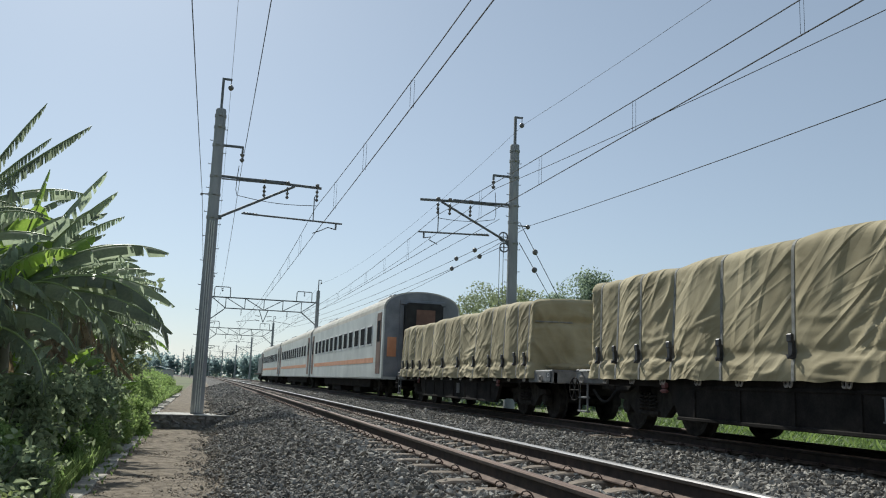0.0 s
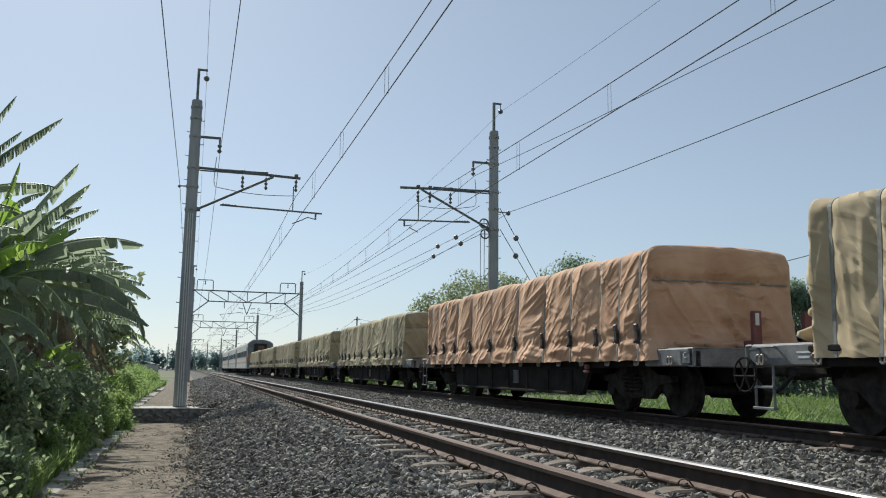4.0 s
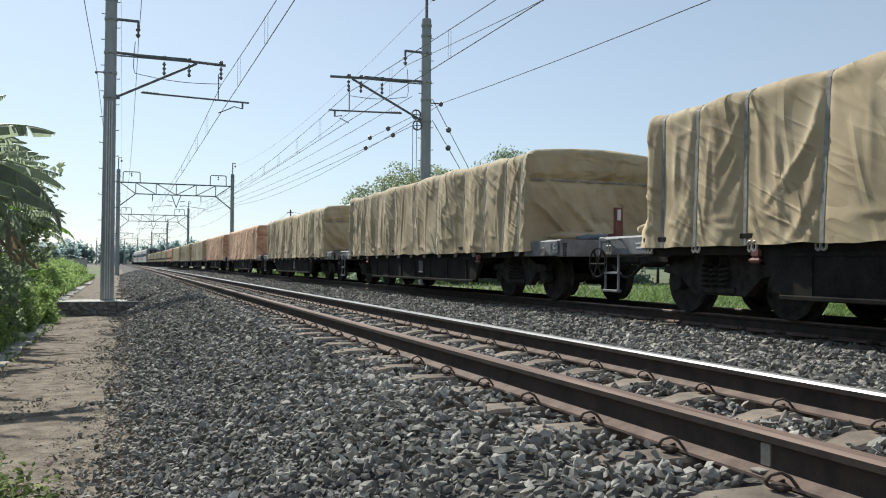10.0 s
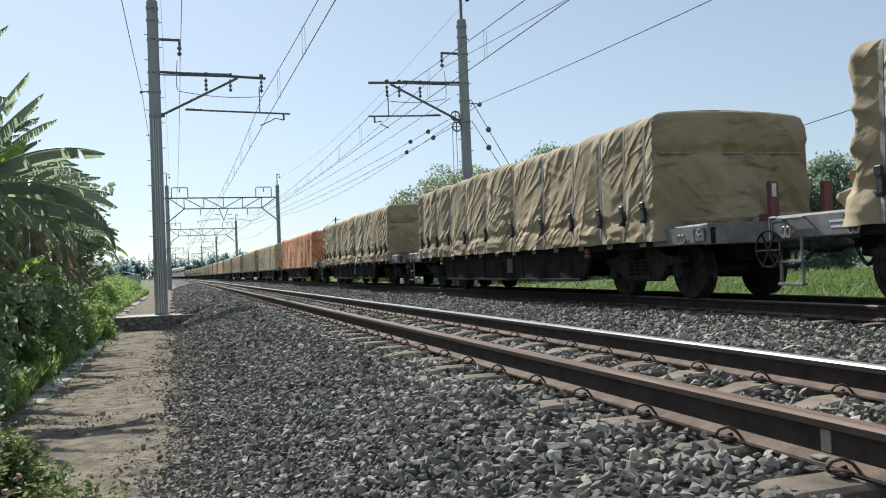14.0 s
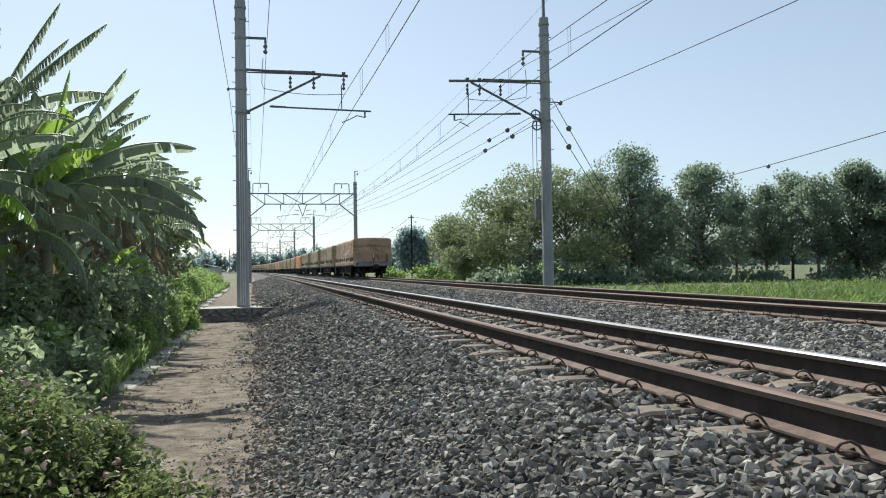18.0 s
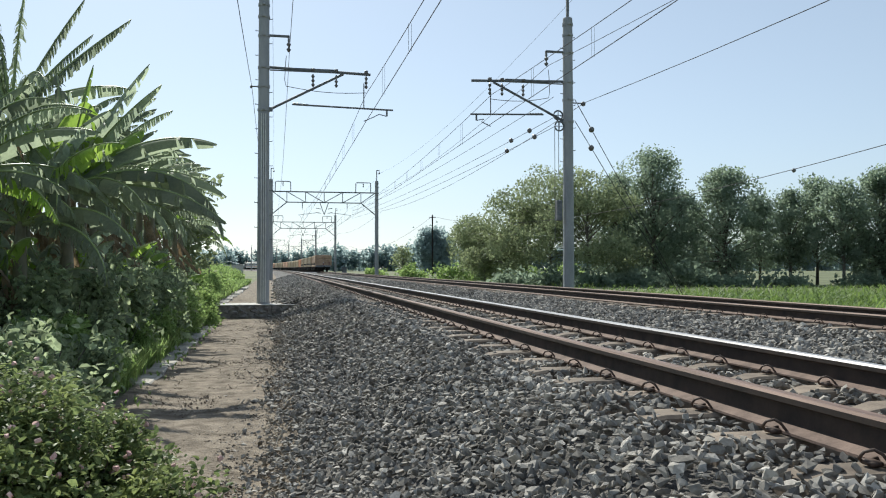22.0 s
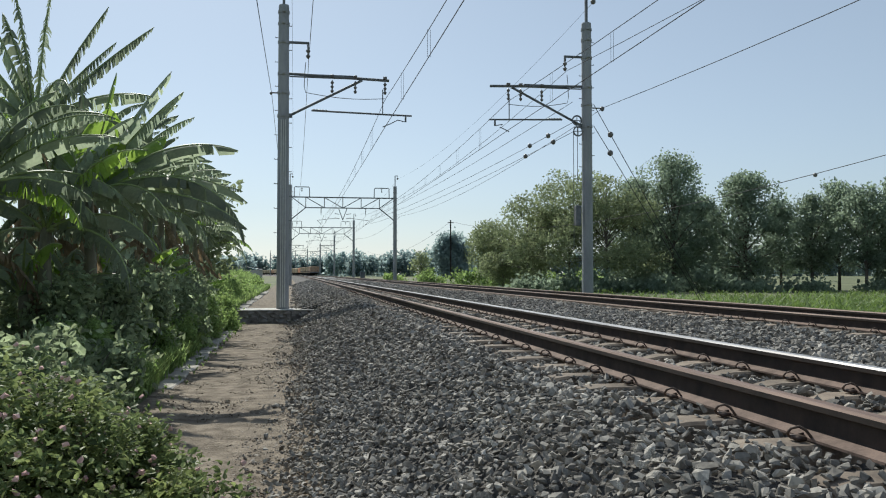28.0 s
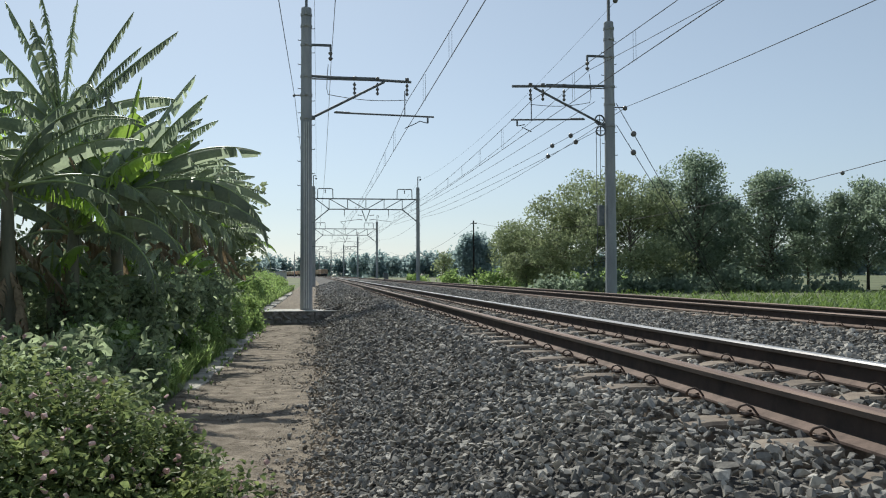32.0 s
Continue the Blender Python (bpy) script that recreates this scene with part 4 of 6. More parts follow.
        for d in (-1, 1) if e > 0 else ():
            s = Shape()
            x = d * 1.20
            yy = e * (h - 0.32)
            for q in (-0.16, 0.16):
                s.tube([(x, yy + q, 0.74), (x, yy + q, 0.22)], 0.018, 6)
            for z in (0.24, 0.48):
                s.box((x, yy, z), (0.07, 0.36, 0.03), 0.005)
            part("step_ladder", s, M["deck"], t, "grey steel steps")
            s = Shape()
            s.tube([(x - d * 0.05, yy - 0.25, 0.90), (x + d * 0.05, yy - 0.25, 0.93), (x + d * 0.05, yy + 0.05, 0.93), (x - d * 0.02, yy + 0.05, 0.90)], 0.014, 6)
            part("grab_handle", s, M["steel"], t)
    s = Shape()
    s.tube([(-1.24, h - 0.02 + 0.20 * cos(a * pi / 10), 0.62 + 0.20 * sin(a * pi / 10)) for a in range(20)], 0.013, 6, closed=True)
    for a in range(3):
        s.tube([(-1.24, h - 0.02 + 0.21 * cos(a * pi / 3), 0.60 + 0.21 * sin(a * pi / 3)), (-1.24, h - 0.02 - 0.21 * cos(a * pi / 3), 0.60 - 0.21 * sin(a * pi / 3))], 0.014, 5)
    s.tube([(-1.24, h - 0.02, 0.60), (-1.0, h - 0.02, 0.60)], 0.025, 6)
    part("brake_wheel", s, M["frame"], t, "spoked hand brake wheel")
    # lashing rings along the sill
    k = -h + 0.52
    while k < h:
        s = Shape()
        for q in (-0.035, 0.035):
            s.tube([(-1.235, k + q + 0.032 * cos(a * pi / 5), 0.79 + 0.055 * sin(a * pi / 5)) for a in range(10)], 0.014, 5, closed=True)
        part("lashing_ring", s, M["ring"], t)
        k += 0.92
    s = Shape()
    for k in range(4):
        s.box((-1.182, -0.55 + 0.07 * k, 0.53), (0.02, 0.016, 0.26), 0.004)
    for z in (0.41, 0.65):
        s.box((-1.186, -0.445, z), (0.02, 0.27, 0.016), 0.004)
    part("sill_grille", s, M["deck"], t, "small grey barred grille on the sill")
    for e in (-1, 1):
        bogie(t, e * 4.75)
        s = Shape()
        s.box((-1.22, e * 3.75, 0.72), (0.05, 0.10, 0.09), 0.015)
        s.box((-1.23, e * 3.75, 0.64), (0.05, 0.15, 0.06), 0.025)
        part("lifting_lug", s, M["red"], t, "faded red lifting lug")
    y0, y1 = -h + 1.05, h - set_back
    gap = 0.98 if buckled else 1.02
    n = int((y1 - y0 - 0.5) / gap)
    straps = [y0 + 0.28 + (y1 - y0 - 0.56) * (k / n - 0.07 * sin(2 * pi * k / n)) + 0.06 * noise.noise((k * 1.7, seed, 2)) for k in range(n + 1)]
    cloth = Cloth(y0, y1, seed, straps, style, buckled)
    v, f = tarp_mesh(y0, y1, seed, cloth, z1)
    cv = part("tarpaulin", soup("tarpaulin", v, f, cover, True), None, t, "creased tarpaulin lashed over the load")
    for i, y in enumerate(straps):
        st = part("strap", ribbon(y, seed, cloth, z1), M["strap"], cv)
        if buckled:
            b = Shape()
            x = -1.235 - 0.035
            zc = 1.16 + 0.05 * noise.noise((i * 2.3, seed, 6))
            b.box((x, y, zc), (0.05, 0.065, 0.22), 0.015)
            b.tube([(x - 0.03, y - 0.05, zc - 0.06), (x - 0.055, y, zc - 0.10), (x - 0.03, y + 0.05, zc - 0.06)], 0.012, 5)
            b.box((x - 0.02, y, zc + 0.13), (0.04, 0.075, 0.10), 0.012)
            part("buckle", b, M["buckle"], cv, "dark ratchet buckle")
    for e in (-1, 1):
        s = Shape()
        yy = y0 + 0.004 if e < 0 else y1 - 0.004
        s.tube([(-1.15 + 0.23 * k, yy + e * 0.014 * noise.noise((k, seed, 3)), 1.98 + 0.012 * noise.noise((k * 0.6, seed, 8))) for k in range(11)], 0.017, 6)
        part("strap", s, M["strap"], cv)
        # loose cloth gathered on the deck
        for k in range(4 if e > 0 else 3):
            if e > 0:
                xa, xb = (-1.14 + 0.08 * k, 0.8 - 0.35 * k)
                cy, cz, rr = y1 + 0.20 + 0.15 * ((k + 1) % 2), 1.07 + 0.12 * k, 0.135 - 0.010 * k
            else:
                xa, xb = (-1.0 + 0.45 * k, 1.0 - 0.2 * k)
                cy, cz, rr = y0 - 0.27 - 0.10 * k, 1.04 - 0.012 * k, 0.085 - 0.012 * k
            s = Shape()
            pts, rad = [], []
            for q in range(27):
                u = q / 26
                x = xa + (xb - xa) * u
                pts.append((x, cy + 0.08 * noise.noise((x * 1.7, k, seed)), cz + 0.05 * noise.noise((x * 2.1, k, seed + 3))))
                rad.append(rr * (0.7 + 0.9 * abs(noise.noise((x * 4.5, k, seed + 7)))) * min(1.0, 0.35 + 6 * u * (1 - u)))
            s.tube(pts, rad, 12)
            sheet = style == "draped" and e < 0 and k == 1
            part("deck_sheet" if sheet else "cloth_roll", s, M["sheet"] if sheet else cover, t, "crumpled blue-grey sheet on the deck" if sheet else "spare tarpaulin cloth bunched on the deck", True)
    return t


def body_outline(hw, z0, zs, zt, n=12):
    """Half-round roof over straight sides."""
    pts = [(-hw, z0), (-hw, zs)]
    for k in range(1, n):
        a = pi * k / n
        pts.append((-hw * cos(a), zs + (zt - zs) * sin(a) ** 0.8))
    return pts + [(hw, zs), (hw, z0)]


COACH_L, COACH_PITCH = 22.1, 23.0


def coach():
    t = thing("passenger_coach", "silver grey passenger coach with an orange stripe and dark windows", "coach", None, "passenger coaches")
    h, hw = COACH_L / 2, 1.47
    s = Shape()
    s.prism([(-hw, 0.75), (-hw + 0.03, 0.70), (hw - 0.03, 0.70), (hw, 0.75), (hw, 3.30), (-hw, 3.30)], -h, h)
    part("body", s, M["coach"], t)
    s = Shape()
    arch = [(-hw * cos(pi * k / 20), 3.30 + 0.72 * sin(pi * k / 20) ** 0.8) for k in range(21)]
    s.prism(arch, -h + 0.02, h - 0.02)
    part("roof", s, M["coach_roof"], t, smooth=False)
    for e in (-1, 1):
        s = Shape()
        s.prism([(hw - 0.06, 0.8), (-hw + 0.06, 0.8)] + [(x * 0.96, z - 0.05) for x, z in arch], e * h - 0.02, e * h + 0.03)
        part("end_wall", s, M["coach_end"], t, "end wall in a darker grey that holds its shade")
        s = Shape()
        s.prism([(-0.72, 0.8), (-0.72, 3.45), (-0.6, 3.55), (0.6, 3.55), (0.72, 3.45), (0.72, 0.8)], e * h + 0.0, e * (h + 0.38))
        gw = part("gangway_bellows", s, M["black"], t, "dark gangway bellows")
        s = Shape()
        s.box((0.05, e * (h + 0.385), 2.35), (0.72, 0.02, 1.9), 0.005)
        part("gangway_door", s, M["gangway"], gw, "dull brown gangway door")
        s = Shape()
        for d in (-1, 1):
            s.box((d * 0.80, e * (h + 0.06), 2.1), (0.14, 0.08, 2.7), 0.02)
        s.box((0, e * (h + 0.06), 3.58), (1.75, 0.08, 0.16), 0.02)
        part("gangway_frame", s, M["coach_end"], t, "dark frame round the gangway")
        s = Shape()
        s.box((-1.13, e * (h + 0.035), 1.9), (0.34, 0.02, 0.72), 0.005)
        part("end_panel", s, M["stripe"], t, "faded orange panel on the end wall")
        for d in (-1, 1):
            s = Shape()
            s.box((d * (hw - 0.015), e * (h - 0.75), 2.05), (0.06, 0.8, 2.3), 0.01)
            dr = part("door", s, M["gangway"], t, "dull brown side door")
            s = Shape()
            s.box((d * (hw + 0.014), e * (h - 0.75), 2.5), (0.02, 0.5, 0.8), 0.005)
            part("door_window", s, M["glass"], dr)
        bogie(t, e * (h - 3.6))
        s = Shape()
        for k in range(5):
            s.box((0, e * (h - 2.5 - k * 0.25), 4.02), (1.5 - 0.12 * k, 0.2, 0.12), 0.03)
        s.box((0, e * (h - 3.4), 3.99), (1.5, 3.0, 0.16), 0.06)
        part("roof_unit", s, M["coach_end"], t, "dark rooftop air conditioner")
    for d in (-1, 1):
        for k in range(12):
            y = -h + 2.6 + k * (COACH_L - 5.2) / 11
            s = Shape()
            s.box((d * (hw + 0.004), y, 2.42), (0.03, 1.02, 0.80), 0.01)
            w = part("window", s, M["white"], t)
            s = Shape()
            s.box((d * (hw + 0.014), y, 2.42), (0.03, 0.90, 0.68), 0.01)
            part("pane", s, M["glass"], w)
        s = Shape()
        s.box((d * (hw + 0.003), 0, 1.42), (0.012, COACH_L - 3.4, 0.2))
        part("stripe", s, M["stripe"], t, "faded orange stripe")
    s = Shape()
    s.box((0, 0, 0.55), (2.2, COACH_L - 8, 0.4), 0.05)
    s.box((0, 3, 0.35), (1.9, 2.4, 0.5), 0.05)
    s.box((0, -3, 0.35), (1.9, 1.8, 0.5), 0.05)
    part("underframe", s, M["frame"], t, "dark underfloor equipment")
    return t


def locomotive():
    t = thing("locomotive", "dark diesel locomotive at the head of the train", "locomotive")
    s = Shape()
    s.prism(body_outline(1.4, 1.0, 3.3, 3.7), -7.2, -5.0)
    part("cab", s, M["loco"], t)
    s = Shape()
    s.prism(body_outline(0.95, 1.0, 2.9, 3.25), -5.0, 6.9)
    part("hood", s, M["loco"], t)
    s = Shape()
    s.box((0, 0, 0.95), (2.7, 15.2, 0.2), 0.03)
    s.box((0, 0, 0.55), (2.2, 4.0, 0.6), 0.1)
    part("frame", s, M["frame"], t)
    for e in (-1, 1):
        bogie(t, e * 4.9)
    for x in (-0.6, 0.6):
        s = Shape()
        s.box((x, -7.22, 2.7), (0.7, 0.05, 0.6), 0.02)
        part("cab_window", s, M["glass"], t)
    for d in (-1, 1):
        for z in (1.4, 1.95):
            s = Shape()
            s.tube([(d * 1.3, -5.0, z), (d * 1.3, 7.0, z)], 0.02, 5)
            part("handrail", s, M["steel"], t)
    return t


TRAVEL_T = [0, 0.5, 1.5, 2.5, 3.5, 6.5, 7.5, 9, 11.5, 12.5, 14, 16.5, 18, 20, 22, 25, 32]
TRAVEL_Y = [15.0, 23.6, 40.7, 57.8, 74.9, 126.6, 144.3, 170.8, 215.3, 233.1, 260.1, 305.6, 333.8, 371.6, 408.9, 463.5, 593.0]


def travel(t):
    """Where the first flat wagon's rear end is at t seconds."""
    return float(np.interp(t, TRAVEL_T, TRAVEL_Y))


TRAIN = []  # (vehicle, distance of its middle ahead of the first flat wagon's rear end)
KINDS = [wagon(3, True, "drag", M["tarp_olive"], "flat wagon under an olive-tan tarpaulin with buckled straps"),
         wagon(8, True, "drag", M["tarp_olive"], "flat wagon under a creased olive-tan tarpaulin with buckled straps"),
         wagon(13, False, "draped", M["tarp"], "flat wagon under a tan tarpaulin with thin straps", 2.46, 1.2),
         wagon(21, False, "draped", M["tarp"], "flat wagon under a rumpled tan tarpaulin with thin straps", 2.46, 1.2),
         wagon(34, False, "drag", M["tarp"], "flat wagon under a tan tarpaulin with thin straps", 2.46, 1.2),
         wagon(55, True, "drag", M["tarp_dun"], "flat wagon under a dun tarpaulin with buckled straps", 2.49, 1.3),
         wagon(61, True, "drag", M["tarp_dun"], "flat wagon under a creased dun tarpaulin with buckled straps", 2.49, 1.3)]
used = set()
for k in range(20):
    i = (k % 2) if k <= 5 else 5 + k % 2 if k >= 16 else 4 if k in (9, 10, 15) else 2 + k % 2
    if i in used:
        w = copy_thing(KINDS[i], pose(0, 0, 0))
    else:
        w = KINDS[i]
        used.add(i)
    cover = {5: "tarp_peach", 9: "tarp_peach", 10: "tarp_peach", 15: "tarp_orange", 19: "tarp_brown"}.get(k)
    if cover:
        for ob in w.children:
            if ob.name.startswith(("tarpaulin", "cloth_roll")):
                ob.material_slots[0].link = "OBJECT"
                ob.material_slots[0].material = M[cover]
        w["label"] = "flat wagon under " + {"tarp_orange": "an orange", "tarp_peach": "a faded peach", "tarp_brown": "a weathered brown"}[cover] + " tarpaulin"
    TRAIN.append((w, WAGON_L / 2 - k * WAGON_PITCH))
first = coach()
for k in range(3):
    c = first if k == 0 else copy_thing(first, pose(0, 0, 0))
    TRAIN.append((c, 30.4 - 15.0 + COACH_L / 2 + k * COACH_PITCH))
TRAIN.append((locomotive(), 30.4 - 15.0 + 3 * COACH_PITCH + 8.0))


# ---- foliage and stones: many small pieces in one mesh ----
M["leaf"] = surface("bush_leaf", (0.07, 0.105, 0.045), (0.24, 0.285, 0.11), 0.5, 0, 3, 40, 0.1, 0.003, island=0.5, trans=0.32, spec=0.12)
M["weed"] = surface("fresh_weed_leaf", (0.105, 0.165, 0.052), (0.26, 0.35, 0.125), 0.55, 0, 3, 40, 0.1, 0.003, island=0.3, trans=0.5, spec=0.15)
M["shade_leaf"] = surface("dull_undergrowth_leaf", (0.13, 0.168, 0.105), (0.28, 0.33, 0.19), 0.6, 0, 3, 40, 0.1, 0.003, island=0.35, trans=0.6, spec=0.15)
# tree and bamboo leaves: some haze is mixed in, greyer and paler than the leaf
M["tree_leaf"] = surface("tree_leaf", (0.12, 0.155, 0.115), (0.225, 0.28, 0.20), 0.6, 0, 0.5, 6, 0.1, 0.01, island=0.14, trans=0.6, spec=0.08)
M["bamboo_leaf"] = surface("bamboo_leaf", (0.13, 0.162, 0.09), (0.26, 0.30, 0.17), 0.55, 0, 0.5, 6, 0.1, 0.01, island=0.15, trans=0.45, spec=0.1)
M["crop"] = surface("crop_blade", (0.075, 0.125, 0.03), (0.19, 0.27, 0.075), 0.65, 0, 0.6, 12, 0.0, island=0.25, trans=0.35)
# far foliage: the haze of distance is put into this pale bluish colour
M["far_leaf"] = surface("hazed_far_foliage", (0.17, 0.22, 0.22), (0.30, 0.36, 0.36), 0.95, 0, 0.05, 1, 0.0, island=0.06, trans=0.7, spec=0.0)
M["bark"] = surface("tree_bark", (0.07, 0.06, 0.05), (0.17, 0.15, 0.125), 0.9, 0, 4, 30, 0.6, 0.02)
# greyed green: part of the hazy veil over the row is in this colour
M["banana"] = surface("banana_leaf", (0.14, 0.172, 0.128), (0.27, 0.315, 0.21), 0.5, 0, 1.5, 25, 0.15, 0.006, per_object=0.3, trans=0.55, spec=0.3)
M["banana_young"] = surface("young_banana_leaf", (0.16, 0.27, 0.04), (0.28, 0.40, 0.08), 0.4, 0, 1.5, 25, 0.1, 0.004, per_object=0.15, trans=0.5)
M["banana_dry"] = surface("dry_banana_leaf", (0.13, 0.095, 0.055), (0.30, 0.23, 0.14), 0.85, 0, 2, 25, 0.3, 0.01, per_object=0.3, trans=0.2)
M["midrib"] = surface("banana_midrib", (0.16, 0.22, 0.06), (0.32, 0.38, 0.16), 0.4, 0, 3, 30, 0.1, 0.003)
M["stem"] = surface("banana_stem", (0.11, 0.11, 0.07), (0.26, 0.235, 0.15), 0.6, 0, 2, 20, 0.3, 0.01, stretch=(1, 1, 0.3))
M["flower"] = surface("pink_flower_head", (0.50, 0.27, 0.25), (0.75, 0.52, 0.46), 0.8, 0, 20, 90, 0.2, 0.002, island=0.2)

rng = np.random.default_rng(5)


def turns(n, tilt=None):
    """n random rotation matrices; with tilt, mostly upright ones."""
    q = rng.normal(size=(n, 4))
    if tilt is not None:
        a = rng.uniform(0, 2 * np.pi, n)
        q = np.stack([np.cos(a / 2), rng.normal(0, tilt, n), rng.normal(0, tilt, n), np.sin(a / 2)], 1)
    q /= np.linalg.norm(q, axis=1)[:, None]
    w, x, y, z = q.T
    return np.stack([np.stack([1 - 2 * (y * y + z * z), 2 * (x * y - z * w), 2 * (x * z + y * w)], 1),
                     np.stack([2 * (x * y + z * w), 1 - 2 * (x * x + z * z), 2 * (y * z - x * w)], 1),
                     np.stack([2 * (x * z - y * w), 2 * (y * z + x * w), 1 - 2 * (x * x + y * y)], 1)], 1)


def shard():
    """A broken stone: the hull of eight points on a stretched ball, as corners and triangles."""
    p = []
    while len(p) < 8:
        d = rng.normal(size=3)
        d /= np.linalg.norm(d)
        if all(np.linalg.norm(d - q) > 0.55 for q in p):
            p.append(d)
    p = np.array(p)
    bm = bmesh.new()
    vs = [bm.verts.new(q) for q in p]
    bmesh.ops.convex_hull(bm, input=vs)
    bm.verts.index_update()
    f = []
    for face in bm.faces:
        a, b, c = (v.index for v in face.verts)
        out = np.cross(p[b] - p[a], p[c] - p[a]) @ (p[a] + p[b] + p[c])
        f.append((a, b, c) if out > 0 else (a, c, b))
    bm.free()
    return p * rng.uniform(0.8, 1.2, 3) * np.array([0.86, 0.60, 0.40]), np.array(f)


SHARDS = [shard() for k in range(36)]
ROCKS, ROCK_F = np.array([a for a, b in SHARDS]), np.array([b for a, b in SHARDS])


def rocks(points, sizes, even=False):
    """Broken stones at the points; even: as wide as they are high."""
    n = len(points)
    kind = rng.integers(0, len(ROCKS), n)
    v = ROCKS[kind] / (np.abs(ROCKS[kind]).max(1)[:, None, :] * 1.6 if even else 1) * sizes[:, None, None]
    v = np.einsum("nij,nkj->nki", turns(n, 0.27), v) + points[:, None, :]
    f = (ROCK_F[kind] + (np.arange(n) * 8)[:, None, None]).reshape(-1, 3)
    return v.reshape(-1, 3), f


bend_v = np.vectorize(bend)
bed_v = np.vectorize(bed_z)


def scatter(x0, x1, y0, y1, step):
    nx, ny = max(1, int((x1 - x0) / step)), max(1, int((y1 - y0) / step))
    gx, gy = np.meshgrid(np.linspace(x0, x1, nx), np.linspace(y0, y1, ny))
    x = gx.ravel() + rng.uniform(-0.6, 0.6, gx.size) * step
    y = gy.ravel() + rng.uniform(-0.6, 0.6, gx.size) * step
    return x, y


def build_ballast():
    bed = thing("ballast", "loose grey crushed stone ballast heaped along the rails", "ballast", kind="structure")
    V, F, base = [], [], 0
    for x0, x1, y0, y1, step, size in ((-0.45, 3.4, 0.8, 9, 0.044, 0.0345), (3.4, 6.7, 2.0, 9, 0.055, 0.042), (-0.45, 6.7, 9, 22, 0.058, 0.043), (-0.25, 6.7, 22, 45, 0.09, 0.052),
                                         (-0.25, 6.7, 45, 90, 0.17, 0.09), (6.95, 9.6, 4, 14, 0.085, 0.045), (6.95, 9.6, 14, 60, 0.17, 0.075)):
        x, y = scatter(x0, x1, y0, y1, step)
        z = bed_v(x, y)
        # sparse at the foot of the slope, kept off sleepers and rails
        keep = rng.random(len(x)) < np.clip((x + 0.22 + 0.12 * np.sin(y * 1.3) + 0.08 * np.sin(y * 3.7 + 1)) / 0.34, 0.03, 1.0)
        for tc in (T1, T2):
            for d in (-1, 1):
                keep &= abs(x - (tc + d * GAUGE)) > 0.085
        ph1 = np.abs(((y + 2.2) / 0.605 + 0.5) % 1.0 - 0.5) * 0.605
        keep &= ~((abs(x - T1) < 0.66) & (ph1 < 0.12) & (rng.random(len(x)) < 0.9))
        keep &= ~((abs(x - T1) < 0.82 - 0.12 * np.sin(np.floor((y + 2.5) / 0.605) * 2.3)) & (ph1 < 0.10) & (rng.random(len(x)) < 0.86))
        for d in (-1, 1):
            keep &= ~((abs(x - T1 - d * GAUGE) < 0.19) & (ph1 < 0.16))
        ph2 = np.abs(((y - 1.0) / 0.605 + 0.5) % 1.0 - 0.5) * 0.605
        keep &= ~((abs(x - T2) < 0.98) & (ph2 < 0.12) & (rng.random(len(x)) < 0.85))
        x, y, z = x[keep], y[keep], z[keep]
        on = np.exp(rng.normal(0, 0.28, len(x)))
        s = size * np.clip(on, 0.5, 1.7)
        heap = 0.022 * np.sin(x * 5.1 + 1.7 * y) * np.cos(y * 2.3) + rng.uniform(-0.015, 0.03, len(x))
        p = np.stack([x - bend_v(y), y, z + heap + 0.012], 1)
        v, f = rocks(p, s)
        V.append(v)
        F.append(f + base)
        base += len(v)
    ob = new("loose_stones", soup("loose_stones", np.concatenate(V), np.concatenate(F), M["stone"]))
    ob.parent = bed
    tagged(ob, "heaped grey ballast stones", kind="stuff")
    # the nearest stones, lying loose on the slope
    lib = [soup("stone", a, b, M["stone"]) for a, b in SHARDS]
    for k in range(290):
        x, y = rng.uniform(0.1, 1.45), rng.uniform(3.0, 6.2)
        sz = 0.037 * math.exp(rng.normal(0, 0.25))
        st = new("stone", lib[int(rng.integers(0, len(lib)))])
        st.parent = bed
        st.matrix_basis = Matrix.LocRotScale((x, y, bed_z(x, y) + 0.038), Euler((rng.normal(0, 0.5), rng.normal(0, 0.5), rng.uniform(0, 6.28))), (sz, sz, sz))
    # pebbles strewn over the path, more of them towards the ballast
    n = 2200
    x, y = rng.uniform(-1.8, -0.1, n), rng.uniform(3, 27, n)
    keep = rng.random(n) < np.clip(0.25 + (x + 1.0), 0.15, 1)
    x, y = x[keep], y[keep]
    x2, y2 = 0.05 - np.abs(rng.normal(0, 0.36, 5600)), 2.6 + 25.2 * rng.random(5600) ** 1.3
    x, y = np.concatenate([x, x2]), np.concatenate([y, y2])
    sz = np.concatenate([rng.uniform(0.005, 0.02, len(x) - len(x2)), rng.uniform(0.008, 0.030, len(x2))])
    v, f = rocks(np.stack([x, y, bed_v(x, y) - 0.003], 1), sz)
    tagged(new("pebbles", soup("pebbles", v, f, M["pebble"])), "small grey pebbles strewn over the dirt path", "pebbles", kind="stuff")
    # crumbs of earth, dry leaves and twigs on the path
    n = 7500
    x, y = rng.uniform(-1.9, -0.1, n), 2.6 + 25 * rng.random(n) ** 1.5
    v, f = rocks(np.stack([x, y, bed_v(x, y) - 0.004], 1), rng.uniform(0.006, 0.022, n) * rng.choice([0.7, 1.0, 1.6], n))
    tagged(new("earth_crumbs", soup("earth_crumbs", v, f, M["dirt"])), "crumbs of brown earth on the worn path", "earth", kind="stuff")


build_ballast()

